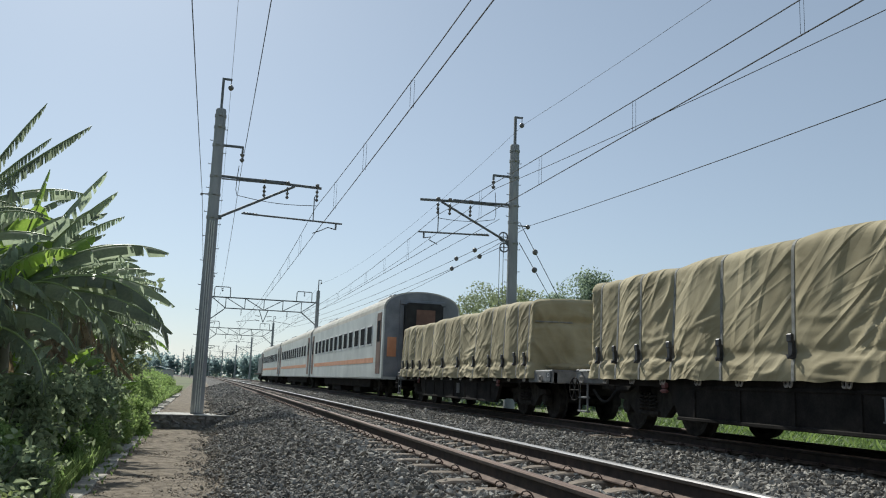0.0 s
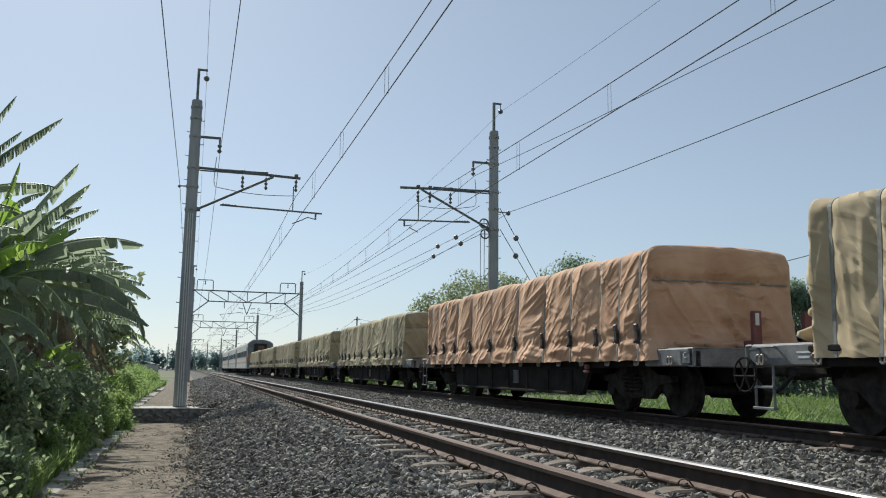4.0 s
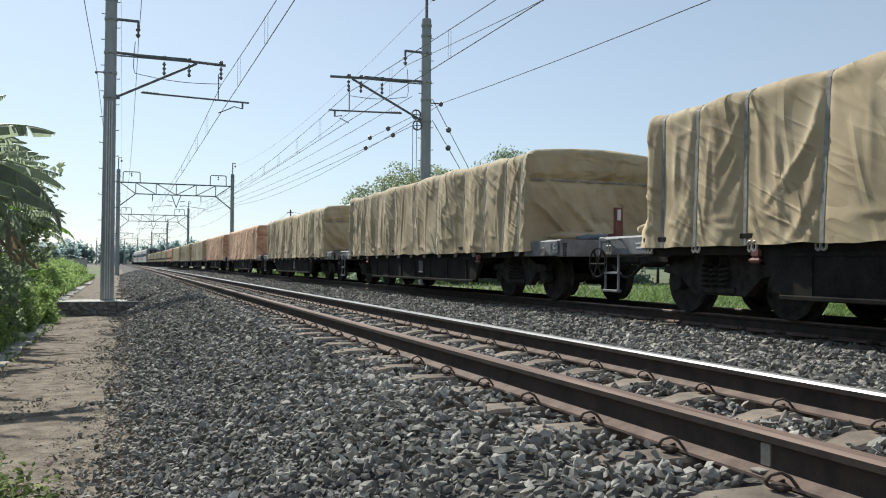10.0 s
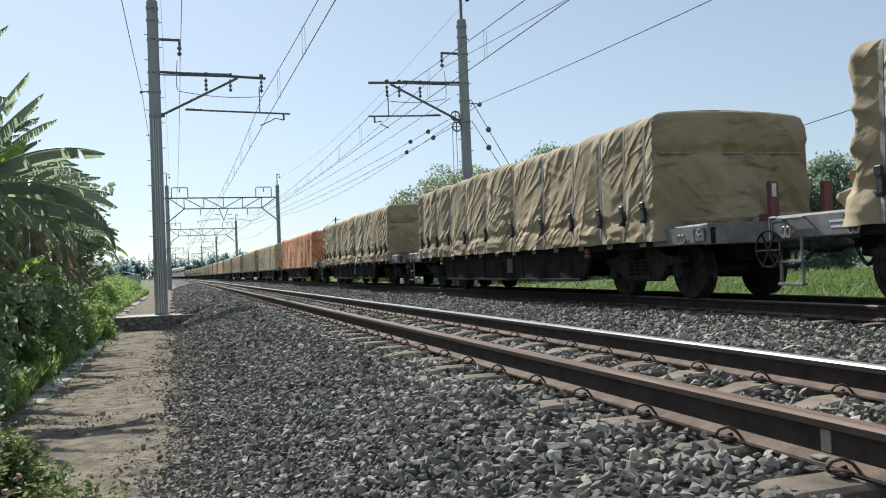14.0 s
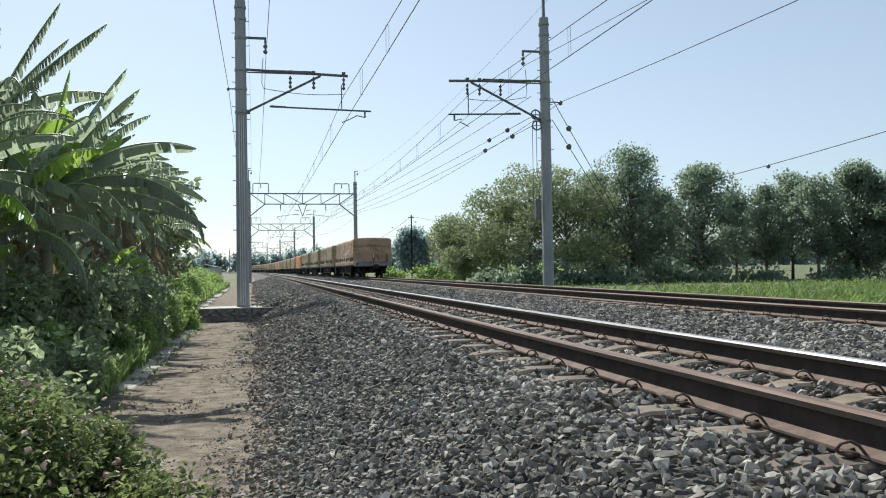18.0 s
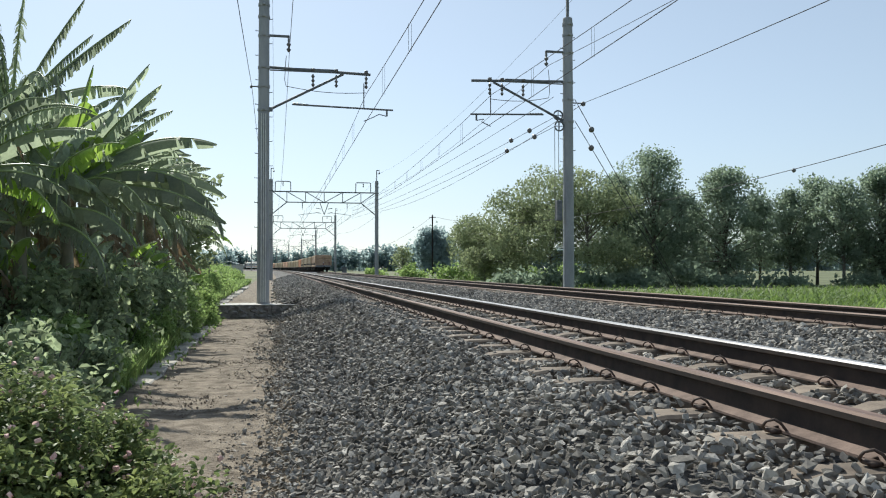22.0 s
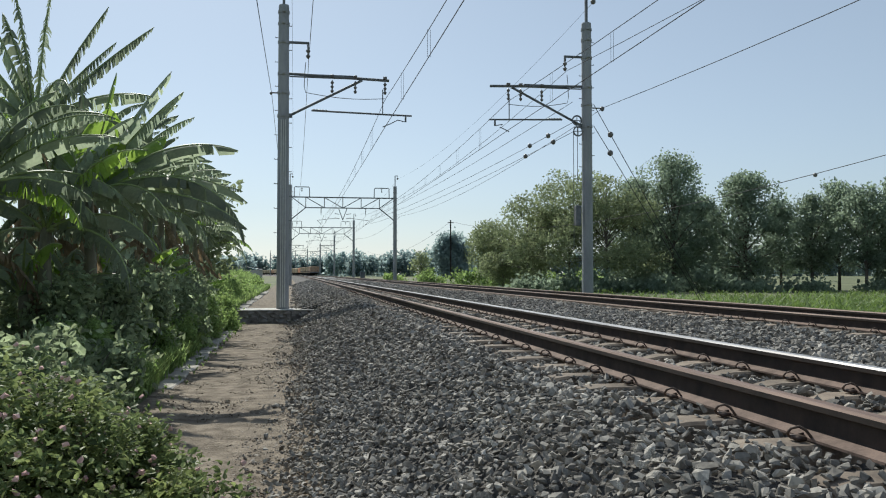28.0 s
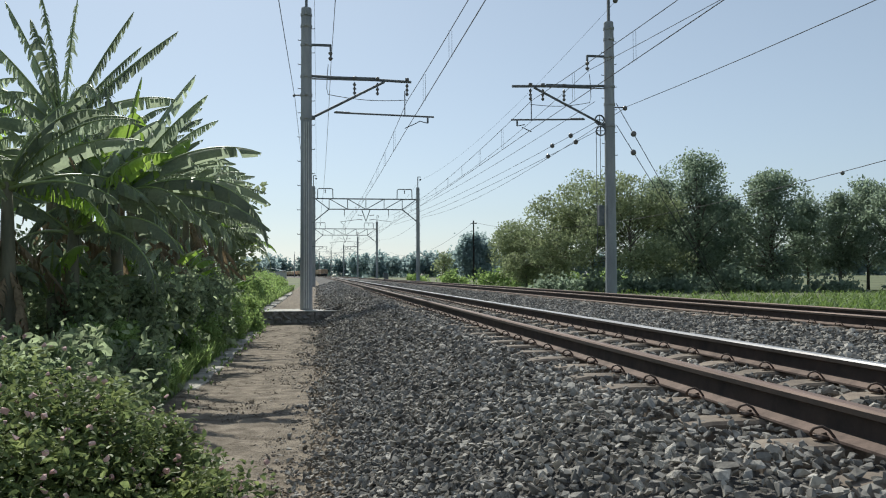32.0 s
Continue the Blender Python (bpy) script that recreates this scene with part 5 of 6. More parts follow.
LEAF_V = np.array([(0, 0, 0), (0.33, 0.40, 0.07), (0, 1, -0.08), (-0.33, 0.40, 0.07)])


OVAL_V = np.array([(0, 0, 0), (0.27, 0.24, 0.08), (0.25, 0.62, 0.05), (0, 1, -0.12), (-0.25, 0.62, 0.05), (-0.27, 0.24, 0.08)])


def leaves(points, sizes, tilt=None, shape=LEAF_V):
    """Folded leaves at the points: two or four triangles each, along their rib."""
    n = len(points)
    v = shape[None] * sizes[:, None, None]
    v = np.einsum("nij,nkj->nki", turns(n, tilt), v) + points[:, None, :]
    k = len(shape)
    i = (np.arange(n) * k)[:, None]
    f = np.concatenate([i + np.array([[0, q, q + 1]]) for q in range(1, k - 1)], 0)
    return v.reshape(-1, 3), f


def clump_points(n, centre, radii, shell=0.55):
    """Points in an uneven ellipsoid, most of them near its skin."""
    d = rng.normal(size=(n, 3))
    d /= np.linalg.norm(d, axis=1)[:, None]
    r = rng.uniform(shell, 1.0, n) ** 0.7
    return np.array(centre) + d * r[:, None] * np.array(radii)


def crown_mesh(name, clumps, per, leaf, material, tilt=None, floor=None, shape=LEAF_V):
    P = np.concatenate([clump_points(max(20, int(per * k)), c, r) for c, r, k in clumps])
    P = P + rng.normal(0, leaf * 0.9, P.shape)
    if floor is not None:
        P = P[P[:, 2] > floor]
    s = leaf * np.exp(rng.normal(0, 0.25, len(P)))
    v, f = leaves(P, s, tilt, shape)
    return soup(name, v, f, material)


# ---- banana plants ----
def banana_leaf(length, width, el, droop, az, torn, seed):
    """One leaf from the crown at the origin: a bending rib with its blade in torn strips. Gives blade and rib."""
    r = random.Random(seed)
    n = 54
    pts, a = [Vector((0, 0, 0))], radians(el)
    for k in range(n):
        pts.append(pts[-1] + Vector((cos(a), 0, sin(a))) * (length / n))
        a -= radians(droop) / n * (0.4 + 1.3 * k / n)
    rot = Matrix.Rotation(radians(az), 4, "Z")
    blade, rib = Shape(), Shape()
    rib.tube([rot @ p for p in pts[::3]], [0.03 * (1 - 0.85 * k / n) + 0.003 for k in range(0, n + 1, 3)], 5)
    for side in (-1, 1):
        k = 4
        while k < n:
            run = min(n - k, r.choice((1, 1, 1, 2, 2)) if torn > r.random() else r.choice((5, 8, 12)))
            dip = radians(r.uniform(24, 42) + torn * r.uniform(5, 40))
            sweep = (r.uniform(0.0, 0.10) + 0.08) * (1 - 0.8 * torn)
            v, rows = [], run + 1
            for j in range(rows):
                u = (k + j) / n
                w = width * 0.5 * (max(0.0, sin(pi * max(0.0, min(1, (u - 0.08) / 0.92)) ** 0.75)) ** 0.55 + 0.03)
                if 0 < j < rows - 1:
                    g = 0
                else:
                    g = run * length / n * (0.05 + 0.15 * torn) * (1 if j == 0 else -1)
                p, q = pts[k + j], pts[min(n, k + j + 1)]
                d = (q - p).normalized() if (q - p).length > 1e-6 else Vector((cos(a), 0, sin(a)))
                up = Vector((-d.z, 0, d.x))
                for e in (0, 0.5, 1.0):
                    dd = dip * (0.6 + 0.7 * e)
                    off = Vector((0, side, 0)) * (w * e * cos(dd)) + Vector((0, 0, -1)) * (w * e * sin(dd) * 0.8) + up * 0.05 * w * sin(pi * e)
                    v.append(rot @ (p + off + d * (w * e * sweep * 3 + g * e)))
            fs = []
            for j in range(run):
                for c in range(2):
                    b = j * 3 + c
                    fs.append((b, b + 1, b + 4, b + 3) if side > 0 else (b, b + 3, b + 4, b + 1))
            blade.add(v, fs)
            k += run
    return blade, rib


def banana_plant(x, y, h, specs, seed, label, dry=3, scale=1.0):
    """specs: (azimuth, rise, length, width, bend, tornness, young) for each leaf."""
    t = thing("banana_plant", label, "banana plant", pose(x, y, bed_z(x, y) - 0.05), "banana plants")
    r = random.Random(seed)
    s = Shape()
    lean = (r.uniform(-0.15, 0.15), r.uniform(-0.15, 0.15))
    s.tube([(lean[0] * k / 6, lean[1] * k / 6, h * k / 6) for k in range(7)], [0.14, 0.125, 0.115, 0.105, 0.095, 0.08, 0.055], 10)
    part("pseudostem", s, M["stem"], t, smooth=True)
    top = Vector((lean[0], lean[1], h - 0.1))
    for i, (az, el, L, w, dr, torn, young) in enumerate(specs):
        blade, rib = banana_leaf(L * scale, w * scale, el, dr, az, torn, seed * 31 + i)
        me = blade.data("leaf", M["banana_young"] if young else M["banana"], True)
        ob = part("leaf", me, None, t, "bright young leaf" if young else "torn green leaf")
        ob.matrix_basis = Matrix.Translation(top)
        rb = part("midrib", rib, M["midrib"], ob, smooth=True)
    for i in range(dry):
        blade, rib = banana_leaf(r.uniform(1.1, 2.1), r.uniform(0.3, 0.5), r.uniform(-72, -30), 40, r.uniform(0, 360), 0.8, seed * 57 + i)
        me = blade.data("dry_leaf", M["banana_dry"], True)
        ob = part("dry_leaf", me, None, t, "dry brown hanging leaf")
        ob.matrix_basis = Matrix.Translation(top - Vector((0, 0, r.uniform(0.05, 0.45) * h)))
    return t


# the two plants that stand out over the path
banana_plant(-3.05, 13.3, 3.0, [(0, 64, 2.0, 0.62, 14, 0.45, 0), (8, 58, 1.9, 0.55, 18, 0.7, 0), (6, 44, 2.15, 0.56, 62, 0.35, 0), (-10, 26, 2.6, 0.56, 112, 0.3, 0), (-4, 24, 2.2, 0.52, 66, 0.45, 0), (-16, 8, 2.3, 0.5, 50, 0.5, 0), (25, 50, 1.35, 0.85, 20, 0.05, 1), (-55, 68, 1.25, 0.8, 18, 0.05, 1), (40, 80, 1.75, 0.30, 6, 0.0, 1),
                                  (150, 66, 1.7, 0.62, 24, 0.3, 1), (110, 70, 2.0, 0.5, 25, 0.6, 0), (178, 60, 2.3, 0.55, 80, 0.5, 0), (190, 34, 2.5, 0.5, 84, 0.6, 0), (200, 12, 2.2, 0.5, 60, 0.6, 0), (-80, 25, 1.9, 0.5, 110, 0.7, 0), (-45, 15, 1.9, 0.5, 70, 0.8, 0), (-125, 30, 2.0, 0.5, 90, 0.7, 0)],
             1, "tall banana plant with broad arching torn leaves beside the path", 9, 1.15)
banana_plant(-4.62, 15.2, 4.45, [(0, 64, 2.1, 0.50, 8, 1.0, 0), (2, 47, 2.3, 0.48, 10, 1.0, 0), (10, 55, 1.75, 0.46, 12, 1.0, 0), (60, 86, 2.1, 0.46, 8, 1.0, 0), (165, 82, 2.5, 0.50, 8, 1.0, 0), (180, 70, 2.1, 0.56, 10, 0.9, 0), (178, 56, 2.1, 0.56, 18, 0.9, 0), (150, 74, 1.9, 0.62, 14, 0.6, 0), (185, 40, 2.3, 0.55, 60, 0.8, 0),
                                 (-60, 40, 2.0, 0.5, 90, 0.8, 0), (120, 55, 2.1, 0.5, 60, 0.8, 0), (20, 20, 2.2, 0.5, 80, 0.7, 0), (0, 34, 1.9, 0.5, 50, 0.8, 0)],
             2, "tall banana plant with upright wind-torn leaves", 8, 1.15)
PLANTS = [(-7.2, 10.4, 4.2), (-8.4, 12.8, 4.5), (-9.4, 17.5, 5.0), (-7.0, 8.0, 3.8), (-8.3, 9.6, 4.3), (-6.0, 11.8, 3.8), (-5.75, 10.2, 3.9), (-6.11, 14.0, 4.1), (-4.04, 14.6, 3.5), (-5.01, 16.8, 4.1), (-3.79, 18.4, 3.8), (-5.26, 20.2, 4.3), (-3.92, 22.2, 3.8), (-4.89, 24.6, 4.1), (-4.04, 26.6, 3.6),
          (-6.84, 17.5, 4.7), (-7.58, 12.0, 4.2), (-6.36, 22.5, 4.4), (-4.77, 30.0, 3.1), (-5.87, 34.0, 3.2), (-5.6, 9.4, 4.3), (-3.55, 12.6, 2.7), (-3.61, 16.2, 3.5), (-3.37, 20.3, 3.6), (-3.43, 24.2, 3.7),
          (-4.04, 11.6, 3.3), (-4.4, 19.4, 4.1), (-3.55, 28.6, 3.2), (-5.38, 27.4, 4.3), (-6.6, 9.2, 3.9), (-8.31, 15.0, 4.8), (-3.7, 32.0, 3.3), (-3.8, 35.5, 3.4), (-5.0, 31.0, 3.6), (-4.0, 38.5, 3.1),
          (-3.7, 18.0, 4.0), (-3.9, 21.0, 4.2), (-3.8, 24.0, 4.3), (-4.6, 19.2, 4.6), (-4.7, 26.0, 4.6), (-5.4, 24.0, 4.9)]
for i, (x, y, h) in enumerate(PLANTS):
    r = random.Random(100 + i)
    specs = [(r.uniform(0, 360) if k > 2 else r.uniform(-40, 40), r.choice((10, 25, 40, 52, 64, 76)), r.uniform(1.6, 2.4), r.uniform(0.44, 0.6), r.uniform(40, 110), r.choice((0.45, 0.8, 1.0, 1.0)), r.random() < 0.15) for k in range(13)]
    banana_plant(x, y, h * 0.9, specs, 40 + i, "banana plant with drooping torn leaves in a dense row", 7)
# young suckers in front of the row
for i in range(15):
    r = random.Random(300 + i)
    specs = [(r.uniform(0, 360), r.choice((15, 35, 50, 65, 80)), r.uniform(0.9, 1.5), r.uniform(0.36, 0.5), r.uniform(40, 110), r.choice((0.2, 0.5, 0.8)), r.random() < 0.35) for k in range(8)]
    banana_plant(-3.15 - 0.5 * r.random(), 12.4 + 1.05 * i, r.uniform(0.7, 1.7), specs, 90 + i, "short young banana sucker in front of the taller row", 2)


# ---- bushes and weeds ----
def bush(name, label, category, centre, radii, leaf, count, material, flowers=0, lumps=26, tilt=0.45, group=""):
    t = thing(name, label, category, pose(centre[0], centre[1], bed_z(centre[0], centre[1])), group)
    clumps = []
    for k in range(lumps):
        d = rng.normal(size=3)
        d /= np.linalg.norm(d)
        d[2] = abs(d[2])
        rr = rng.uniform(0.5, 1.0)
        c = d * rr * np.array(radii)
        q = rng.uniform(0.15, 0.36)
        clumps.append((c, np.array(radii) * q, 1.0 + q))
    me = crown_mesh("foliage", clumps, count / lumps, leaf, material, tilt, 0.0, OVAL_V if centre[1] < 14 else LEAF_V)
    part("foliage", me, None, t)
    for k in range(7):
        a = 2 * pi * k / 7
        s = Shape()
        s.tube([(0.08 * cos(a), 0.08 * sin(a), -0.05), (radii[0] * 0.3 * cos(a), radii[1] * 0.3 * sin(a), radii[2] * 0.4), (radii[0] * 0.6 * cos(a), radii[1] * 0.6 * sin(a), radii[2] * 0.72)], [0.02, 0.014, 0.005], 5)
        part("stem", s, M["bark"], t)
    if flowers:
        ci = rng.integers(0, len(clumps), flowers)
        p = np.array([clumps[i][0] for i in ci])
        d = rng.normal(size=p.shape)
        d /= np.linalg.norm(d, axis=1)[:, None]
        p = p + d * np.array([clumps[i][1] for i in ci]) * 1.22
        p = p[p[:, 2] > 0.1]
        v, f = rocks(p, rng.uniform(0.022, 0.036, len(p)), True)
        part("blossom", soup("blossom", v, f, M["flower"]), None, t, "small pink flower heads")["kind"] = "stuff"
    return t


bush("lantana_bush", "dense leafy bush dotted with small pink flower heads beside the path", "bush", (-1.98, 5.2), (1.32, 1.3, 1.0), 0.047, 34000, M["leaf"], 800, 60, 0.30)
bush("lantana_bush", "dense leafy bush dotted with small pink flower heads beside the path", "bush", (-3.6, 5.6), (1.5, 1.4, 0.9), 0.054, 20000, M["leaf"], 300, 44, 0.30)
bush("lantana_bush", "low leafy bush creeping onto the path edge", "bush", (-1.25, 6.0), (0.55, 0.9, 0.6), 0.054, 6000, M["leaf"], 120, 26, 0.30)
VERGE = [(-7.0, 9.5, 1.5, 1.5, 2.2, "shade_leaf"), (-8.0, 14.0, 1.6, 2.0, 2.6, "shade_leaf"), (-2.5, 8.0, 0.8, 0.9, 1.0, "shade_leaf"), (-2.45, 9.6, 0.7, 0.9, 1.1, "shade_leaf"), (-2.7, 11.4, 0.6, 0.9, 1.1, "weed"), (-2.9, 12.4, 0.8, 1.0, 1.7, "shade_leaf"), (-2.8, 15.6, 0.8, 1.2, 1.7, "shade_leaf"), (-2.8, 18.6, 0.8, 1.4, 1.8, "shade_leaf"), (-2.8, 22.4, 0.8, 1.6, 1.8, "shade_leaf"), (-2.65, 13.0, 0.5, 0.9, 0.85, "shade_leaf"), (-2.6, 14.8, 0.5, 1.0, 0.95, "weed"),
         (-2.5, 16.8, 0.5, 1.1, 1.0, "weed"), (-2.45, 19.0, 0.55, 1.2, 1.2, "weed"), (-2.4, 21.3, 0.6, 1.3, 1.1, "weed"), (-2.3, 23.8, 0.6, 1.3, 0.95, "weed"), (-2.5, 26.3, 0.7, 1.3, 1.0, "weed"),
         (-3.2, 7.2, 0.9, 0.9, 0.7, "shade_leaf"), (-3.3, 10.0, 0.9, 1.2, 1.0, "shade_leaf"), (-3.4, 13.2, 0.9, 1.4, 1.5, "shade_leaf"), (-3.3, 17.0, 0.9, 1.6, 1.5, "shade_leaf"), (-3.3, 21.0, 0.9, 1.8, 1.6, "shade_leaf"),
         (-3.4, 25.0, 0.9, 1.8, 1.5, "shade_leaf"), (-2.9, 30.0, 0.8, 2.0, 1.0, "weed"), (-3.0, 35.0, 0.8, 2.4, 1.0, "weed"), (-3.3, 41.0, 1.0, 3.0, 1.1, "weed"), (-3.8, 49.0, 1.2, 4.0, 1.0, "weed"), (-4.5, 60.0, 1.5, 5.0, 1.2, "weed"), (-4.6, 34.0, 1.4, 3.0, 1.9, "shade_leaf"), (-5.2, 43.0, 1.6, 4.0, 1.8, "shade_leaf"), (-3.0, 45.0, 0.7, 3.0, 0.8, "weed"), (-5.4, 73.0, 1.8, 6.0, 1.3, "weed"), (-6.4, 90.0, 2.2, 8.0, 1.5, "weed"), (-4.0, 80.0, 1.0, 7.0, 0.9, "weed"), (-7.6, 112.0, 2.6, 10.0, 1.6, "weed"),
         (-4.6, 8.6, 1.2, 1.2, 1.0, "shade_leaf"), (-5.0, 12.0, 1.2, 1.6, 2.2, "shade_leaf"), (-5.2, 16.5, 1.2, 2.0, 2.4, "shade_leaf"), (-5.3, 21.5, 1.2, 2.2, 2.4, "shade_leaf"), (-4.6, 27.5, 1.2, 2.4, 2.0, "shade_leaf")]
for x, y, rx, ry, rz, mt in VERGE:
    far = y / 12
    bush("weed_clump", "bright green leafy weeds along the path's edge" if mt == "weed" else "dull green undergrowth among the banana stems", "weeds", (x, y), (rx, ry, rz),
         0.05 + 0.014 * far if mt == "weed" else 0.085 + 0.016 * far, int((4600 if mt == "weed" else 3600) + 900 * rz), M[mt], 0, 16, 0.5, "verge weeds")


def tree(name, label, x, y, h, clumps, leaf, per, material, trunk_r=0.22, low=0.25):
    """A tapered trunk with limbs to the clumps of its crown."""
    t = thing(name, label, "tree", pose(x, y, bed_z(min(x, 60), y)), "field trees")
    s = Shape()
    s.tube([(0, 0, -0.1), (0.05, 0, h * 0.2), (-0.06, 0.05, h * 0.45), (0.05, 0, h * 0.75)], [trunk_r, trunk_r * 0.75, trunk_r * 0.55, trunk_r * 0.2], 8)
    tr = part("trunk", s, M["bark"], t, smooth=True)
    for c, r, k in clumps:
        s = Shape()
        b = Vector((0, 0, max(h * low * 0.8, min(c[2] * 0.6, h * 0.6))))
        e = Vector(c)
        s.tube([b, b.lerp(e, 0.5) + Vector((0, 0, 0.06 * h * 0.3)), e], [trunk_r * 0.35, trunk_r * 0.22, trunk_r * 0.06], 5)
        part("limb", s, M["bark"], t)
    part("crown", crown_mesh("crown", clumps, per, leaf, material), None, t)
    return t


def round_clumps(n, h, w, base, r):
    out = []
    for k in range(n):
        u = (k + 0.5) / n
        z = base + (h - base) * u
        ww = w * (sin(pi * min(1, 0.15 + u * 0.85)) ** 0.6)
        a = k * 2.4 + rng.uniform(-0.5, 0.5)
        rr = rng.uniform(0.35, 1.0) * ww * 0.72
        q = rng.uniform(0.2, 0.47) * w * r
        out.append(((rr * cos(a), rr * sin(a), min(z, h - q * 0.7)), (q, q, q * 0.75), rng.uniform(0.7, 1.3)))
    return out


# by bearing seen from the path: x over y
TREES = [("bamboo", 0.282, 84, 9.4, 5.4), ("bamboo", 0.335, 80, 12.0, 6.0), ("bamboo", 0.385, 76, 11.5, 5.0), ("bamboo", 0.25, 90, 6.5, 3.8), ("broad", 0.425, 86, 13.6, 4.6), ("broad", 0.475, 82, 16.2, 5.0), ("broad", 0.51, 88, 11.8, 4.4), ("broad", 0.575, 80, 13.4, 4.8), ("slim", 0.625, 84, 10.6, 3.2),
         ("slim", 0.67, 78, 10.6, 3.0), ("slim", 0.71, 80, 12.2, 3.2), ("slim", 0.75, 74, 11.0, 3.2), ("broad", 0.81, 76, 12.6, 4.2), ("slim", 0.86, 74, 11.0, 3.4), ("broad", 0.93, 74, 12.5, 4.6), ("slim", 1.01, 70, 11.0, 3.4), ("broad", 1.1, 70, 12.0, 4.6), ("broad", 0.455, 98, 10.0, 4.8)]
for kind, ratio, y, h, w in TREES:
    y = y * 1.0 / math.hypot(1, ratio) ** 0.6
    x = ratio * y
    h *= 1.08 if kind == "bamboo" else 0.83
    if kind == "bamboo":
        cl = []
        for k in range(40):
            a, u = rng.uniform(0, 2 * pi), rng.uniform(0, 1) ** 0.7
            rr = rng.uniform(0.2, 1) * w
            cl.append(((rr * cos(a), rr * sin(a), max(0.7, h * (0.15 + 0.78 * u) * (1 - 0.30 * rr / w))), (1.3, 1.3, 0.9), 1))
        tree("bamboo_clump", "feathery yellow-green bamboo clump at the field's edge", x, y, h, cl, 0.23, 330, M["bamboo_leaf"], 0.12)
    elif kind == "broad":
        tree("broadleaf_tree", "dense dark green broadleaf tree at the field's edge", x, y, h, round_clumps(36, h, w * 1.05, h * 0.06, 0.86), 0.25, 420, M["tree_leaf"], 0.3)
    else:
        tree("slender_tree", "open thin-stemmed tree with gaps in its crown", x, y, h, round_clumps(24, h, w, h * 0.24, 0.85), 0.24, 300, M["tree_leaf"], 0.16)
tree("round_tree", "round-crowned tree standing alone in the fields, haze put into its leaf colour", 49, 262, 13.5, round_clumps(34, 13.5, 8.0, 1.5, 0.85), 0.95, 330, M["far_leaf"], 0.5)
tree("small_tree", "small hazy tree beside the far line", 26, 175, 6.0, round_clumps(12, 6.0, 2.4, 1.0, 0.8), 0.5, 70, M["bamboo_leaf"], 0.15)
tree("verge_tree", "thin-leaved pale tree behind the banana row", -4.2, 38.0, 5.4, round_clumps(16, 5.4, 2.4, 1.6, 0.8), 0.22, 140, M["bamboo_leaf"], 0.12)
for ratio in (0.3, 0.36, 0.42, 0.47, 0.52, 0.57, 0.66, 0.78, 0.9, 1.05):
    y = 72 / math.hypot(1, ratio) ** 0.6
    bush("hedge_shrub", "dark green undergrowth below the field trees", "shrub", (ratio * y, y), (2.6, 1.8, 1.3 + 0.5 * sin(ratio * 40) if ratio < 0.6 else 0.6), 0.36, 900, M["tree_leaf"], 0, 12, 0.5, "hedge shrubs")
for x, y, rx, rz in ((24, 112, 3.0, 2.0), (27, 108, 3.0, 2.4), (20, 125, 2.6, 1.6), (30, 100, 3.0, 1.6), (16, 140, 3.0, 1.4), (34, 96, 3.0, 1.8)):
    bush("field_shrub", "yellow-green shrub in the far field", "shrub", (x, y), (rx, 2.0, rz), 0.4, 900, M["weed"], 0, 12, 0.5, "field shrubs")


# ---- crop field ----
def build_crop():
    V, F, base = [], [], 0
    for x0, x1, y0, y1, step, hh in ((11.7, 16, 3.5, 35, 0.21, 0.72), (16, 26, 6, 38, 0.30, 0.78), (26, 48, 14, 42, 0.55, 0.85), (12, 48, 36, 62, 1.1, 0.35), (14, 30, 62, 110, 1.3, 0.45)):
        x, y = scatter(x0, x1, y0, y1, step)
        keep = x > 11.6
        x, y = x[keep], y[keep]
        n = len(x)
        hs = hh * rng.uniform(0.6, 1.15, n)
        for b in range(5):
            a = rng.uniform(0, 2 * np.pi, n)
            L = hs * rng.uniform(0.6, 1.05, n)
            w = 0.019 * (1 + step)
            dx, dy = np.cos(a), np.sin(a)
            root = np.stack([x, y, np.full(n, 0.0)], 1)
            mid = root + np.stack([dx * 0.14 * L, dy * 0.14 * L, 0.68 * L], 1)
            tip = root + np.stack([dx * 0.48 * L, dy * 0.48 * L, (0.75 + 0.25 * rng.random(n)) * L], 1)
            sd = np.stack([-dy * w, dx * w, np.zeros(n)], 1)
            v = np.stack([root, mid + sd, tip, mid - sd], 1).reshape(-1, 3)
            i = (np.arange(n) * 4)[:, None] + base
            F.append(np.concatenate([i + np.array([[0, 1, 3]]), i + np.array([[1, 2, 3]])], 0))
            V.append(v)
            base += len(v)
    tagged(new("crop", soup("crop", np.concatenate(V), np.concatenate(F), M["crop"])), "bright green knee-high crop in the field beyond the tracks", "crop", kind="stuff")


build_crop()


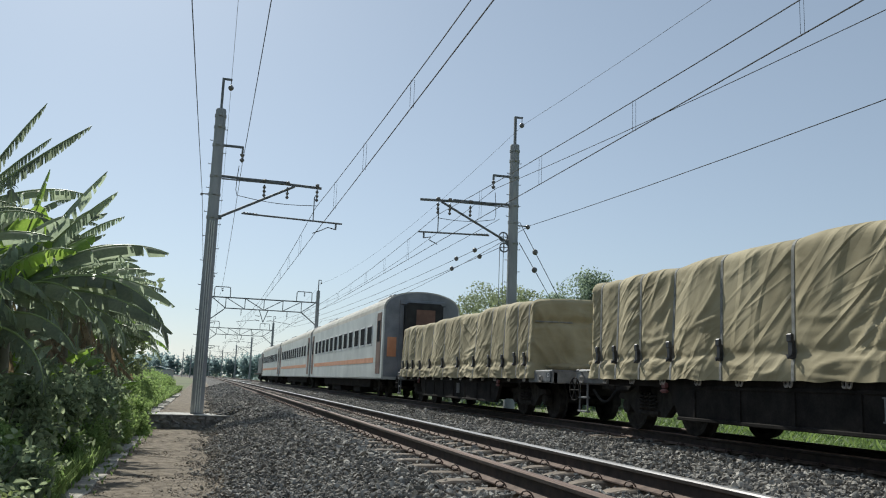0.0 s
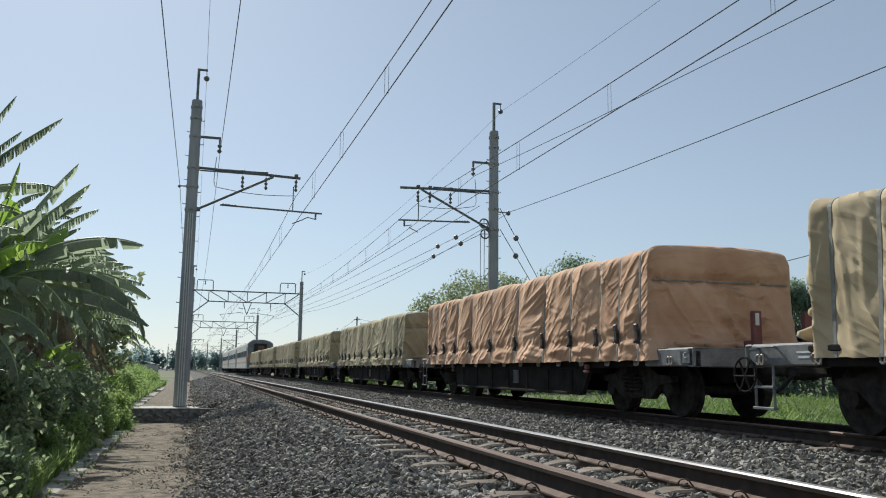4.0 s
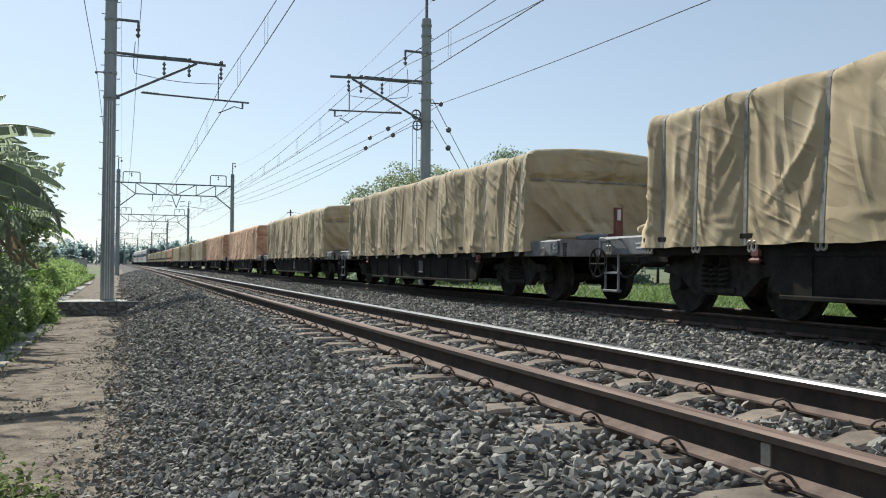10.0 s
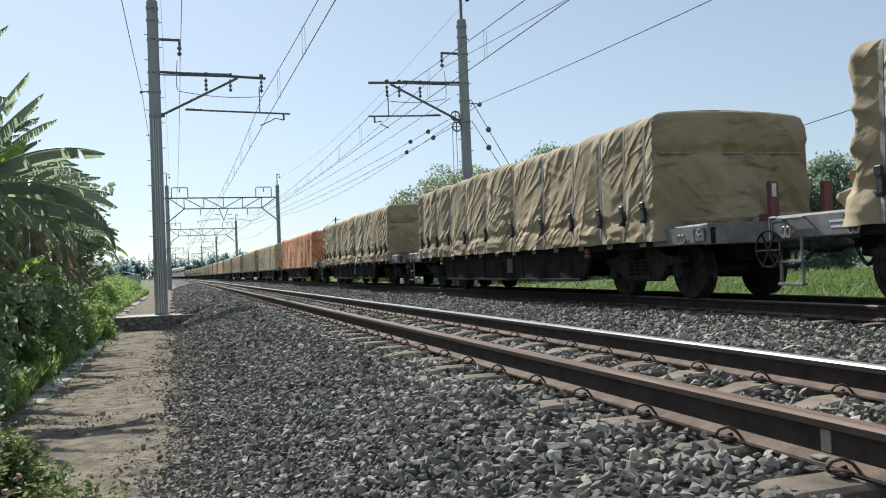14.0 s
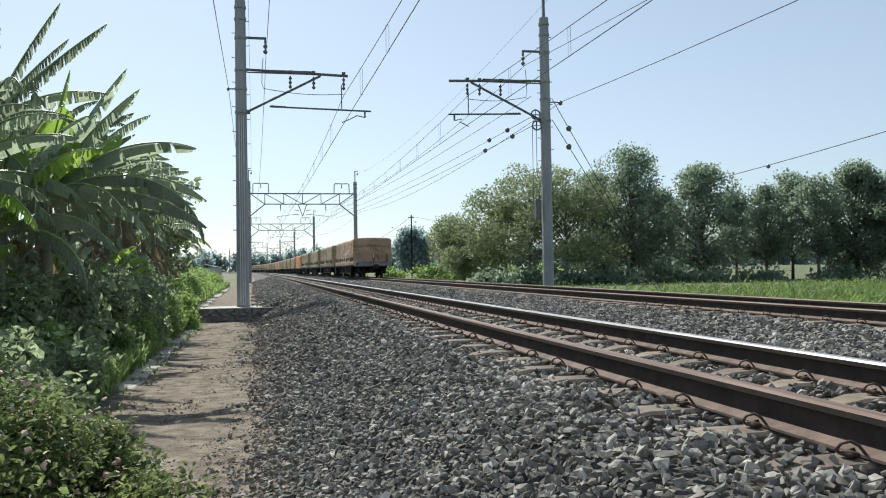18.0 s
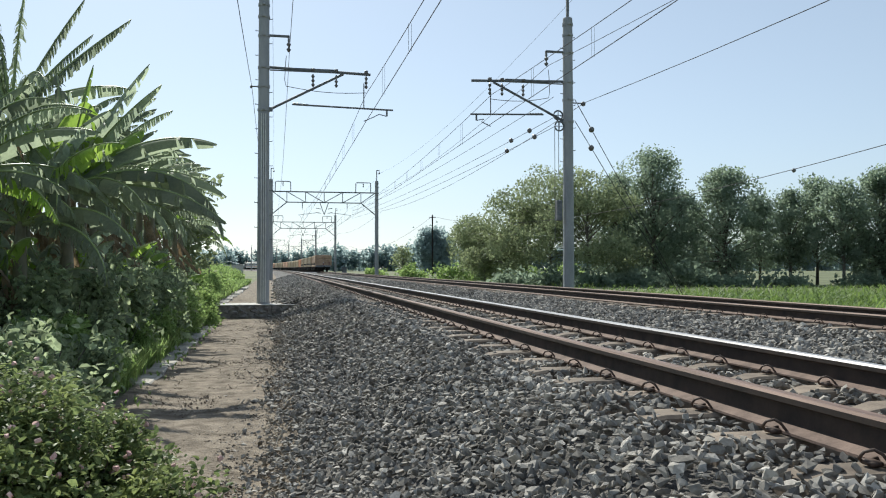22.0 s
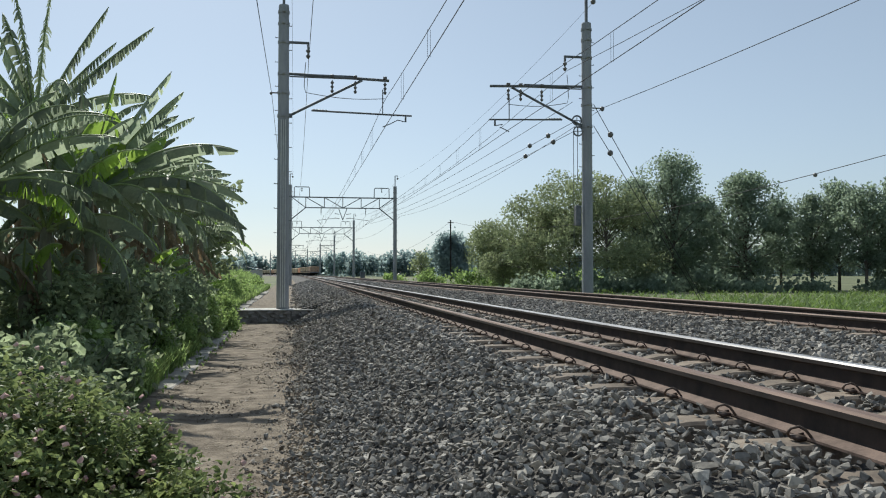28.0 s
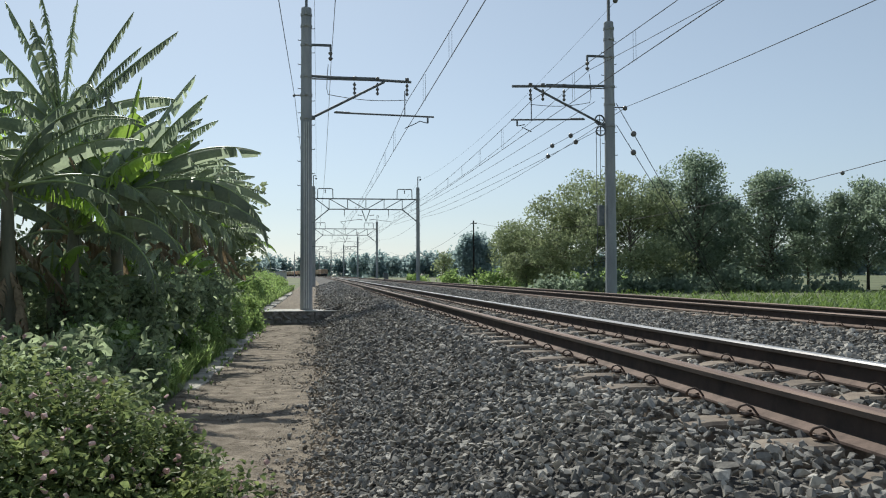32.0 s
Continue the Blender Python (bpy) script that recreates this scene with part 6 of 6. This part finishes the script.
def build_grass():
    """Tufts along the path's edge and over the verges."""
    V, F, base = [], [], 0
    for x0, x1, y0, y1, n, hh in ((-2.9, -1.95, 9, 28, 1700, 0.42), (-3.2, -2.0, 28, 70, 1500, 0.4), (10.0, 11.8, 5, 90, 2600, 0.4), (-1.9, -1.6, 6, 28, 110, 0.09)):
        x, y = rng.uniform(x0, x1, n), rng.uniform(y0, y1, n)
        z = bed_v(x, y)
        for b in range(6):
            a = rng.uniform(0, 2 * np.pi, n)
            L = hh * rng.uniform(0.5, 1.2, n)
            dx, dy = np.cos(a), np.sin(a)
            root = np.stack([x - bend_v(y), y, z - 0.01], 1)
            mid = root + np.stack([dx * 0.15 * L, dy * 0.15 * L, 0.6 * L], 1)
            tip = root + np.stack([dx * 0.5 * L, dy * 0.5 * L, 0.95 * L], 1)
            sd = np.stack([-dy, dx, np.zeros(n)], 1) * (0.008 + 0.0004 * y)[:, None]
            i = (np.arange(n) * 4)[:, None] + base
            F.append(np.concatenate([i + np.array([[0, 1, 3]]), i + np.array([[1, 2, 3]])], 0))
            v = np.stack([root, mid + sd, tip, mid - sd], 1).reshape(-1, 3)
            V.append(v)
            base += len(v)
    tagged(new("verge_grass", soup("verge_grass", np.concatenate(V), np.concatenate(F), M["weed"])), "tufts of grass along the verges", "grass", kind="stuff")


build_grass()


def build_woods():
    """The belt of woods at the horizon."""
    P, S = [], []
    for x0, x1, y, h in ((-420, -20, 430, 12), (-60, 60, 560, 17), (20, 130, 430, 16), (110, 420, 400, 15), (400, 700, 300, 14), (-700, -400, 300, 13)):
        n = int((x1 - x0) / (3.6 if y > 350 and x0 > -200 else 6))
        for k in range(n):
            x = x0 + (x1 - x0) * k / n + rng.uniform(-3, 3)
            hh = h * (0.72 + 0.5 * abs(noise.noise((x * 0.02, y, 1))) + 0.2 * rng.random())
            p = clump_points(300, (x, y + rng.uniform(-8, 8), hh * 0.42), (4.5, 3, hh * 0.55), 0.1)
            P.append(p)
            S.append(np.full(len(p), 2.1))
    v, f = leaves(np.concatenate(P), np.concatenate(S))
    tagged(new("backdrop_woods", soup("backdrop_woods", v, f, M["far_leaf"])), "belt of woods along the horizon, coloured pale and bluish for haze", "woods", kind="stuff")


build_woods()

# ---- small built things ----
# stone footing under the near mast
foot = thing("mast_footing", "stone-faced footing block with a pale concrete top under the mast", "footing", pose(0, 0, 0))
s = Shape()
s.box((-0.70, 28.85, 0.12), (2.42, 1.5, 0.62), 0.02)
part("core", s, M["block"], foot)
s = Shape()
s.box((-0.70, 28.83, 0.435), (2.5, 1.56, 0.03), 0.008)
part("top_slab", s, M["slab"], foot, "pale concrete capping")
r = random.Random(77)
for r_ in range(3):
    x = -1.86 + 0.1 * r_
    while x < 0.42:
        w = r.uniform(0.16, 0.34)
        a, b = SHARDS[r.randrange(len(SHARDS))]
        me = soup("stone", a / np.abs(a).max(0) * np.array((w * 0.56, 0.07, 0.085)), b, M["block"])
        ob = part("stone", me, None, foot)
        ob.matrix_basis = pose(x + w / 2, 28.10, 0.09 + r_ * 0.135 + r.uniform(-0.02, 0.02), 0, r.uniform(-14, 14), 0)
        x += w
# kerb slabs along the path
kerb = thing("kerb", "row of pale worn concrete edging slabs along the path", "kerb", kind="structure")
me = Shape().box((0, 0, 0), (0.40, 0.94, 0.16), 0.02).data("slab", M["kerb"])
for k in range(44):
    y = 12.8 + k * 1.0
    if 27.6 < y < 29.8:
        continue
    ob = new("slab", me)
    ob.parent = kerb
    ob.matrix_basis = on_track(-1.93 + random.uniform(-0.03, 0.03), y, path_z(y) - 0.02 + random.uniform(-0.02, 0.03)) @ pose(0, 0, 0, random.uniform(-2, 2), random.uniform(-4, 4), random.uniform(-3, 3))
# cabinet, crossing slab and a far white-roofed shed
s = Shape()
s.box((10.6 - bend(129), 129, 1.0), (0.7, 0.6, 1.7), 0.03)
tagged(new("trackside_cabinet", s.data("trackside_cabinet", M["loco"])), "dark grey trackside equipment cabinet", "cabinet")
s = Shape()
s.box((4.9 - bend(116), 116, 1.02), (1.6, 3.4, 0.12), 0.02)
tagged(new("crossing_slab", s.data("crossing_slab", M["slab"])), "pale concrete slab lying between the tracks", "slab")
shed = thing("shed", "low pale shed with a white sheet roof beside the far line", "shed", pose(-15, 262, 0.3))
s = Shape()
s.box((0, 0, 1.2), (9, 6, 2.4), 0.02)
part("wall", s, M["slab"], shed)
s = Shape()
s.prism([(-4.9, 2.4), (0, 3.5), (4.9, 2.4), (4.9, 2.3), (0, 3.38), (-4.9, 2.3)], -3.4, 3.4)
part("roof", s, M["white"], shed, "white sheet roof")
# field line
def sagging(a, b, sag, n=40):
    a, b = Vector(a), Vector(b)
    return [a.lerp(b, k / n) - Vector((0, 0, sag * 4 * k / n * (1 - k / n))) for k in range(n + 1)]


wire("field_wire", sagging((22.0, 119, 9.2), (25.0, -10, 10.5), 4.1), "thin wire sagging across the field", 0.018)
wire("field_wire", sagging((22.0, 119, 9.2), (20.0, 240, 8.0), 2.6), "thin wire sagging across the field", 0.02)
s = Shape()
ball(s, (23.95, 35.4, 6.25), 0.10)
tagged(new("wire_marker", s.data("wire_marker", M["insulator"], True)), "dark round marker on the field wire", "marker")


# ---- what moves ----
def motions():
    times = [float(t) for t in range(33)]
    for vehicle, ahead in TRAIN:
        rows = []
        for t in times:
            y = travel(t) + ahead
            rows.append((t, pose(T2 - bend(y), y, RAIL_Z, 0, 0, math.degrees(atan(slope(y))))))
        walk(vehicle, rows)


motions()
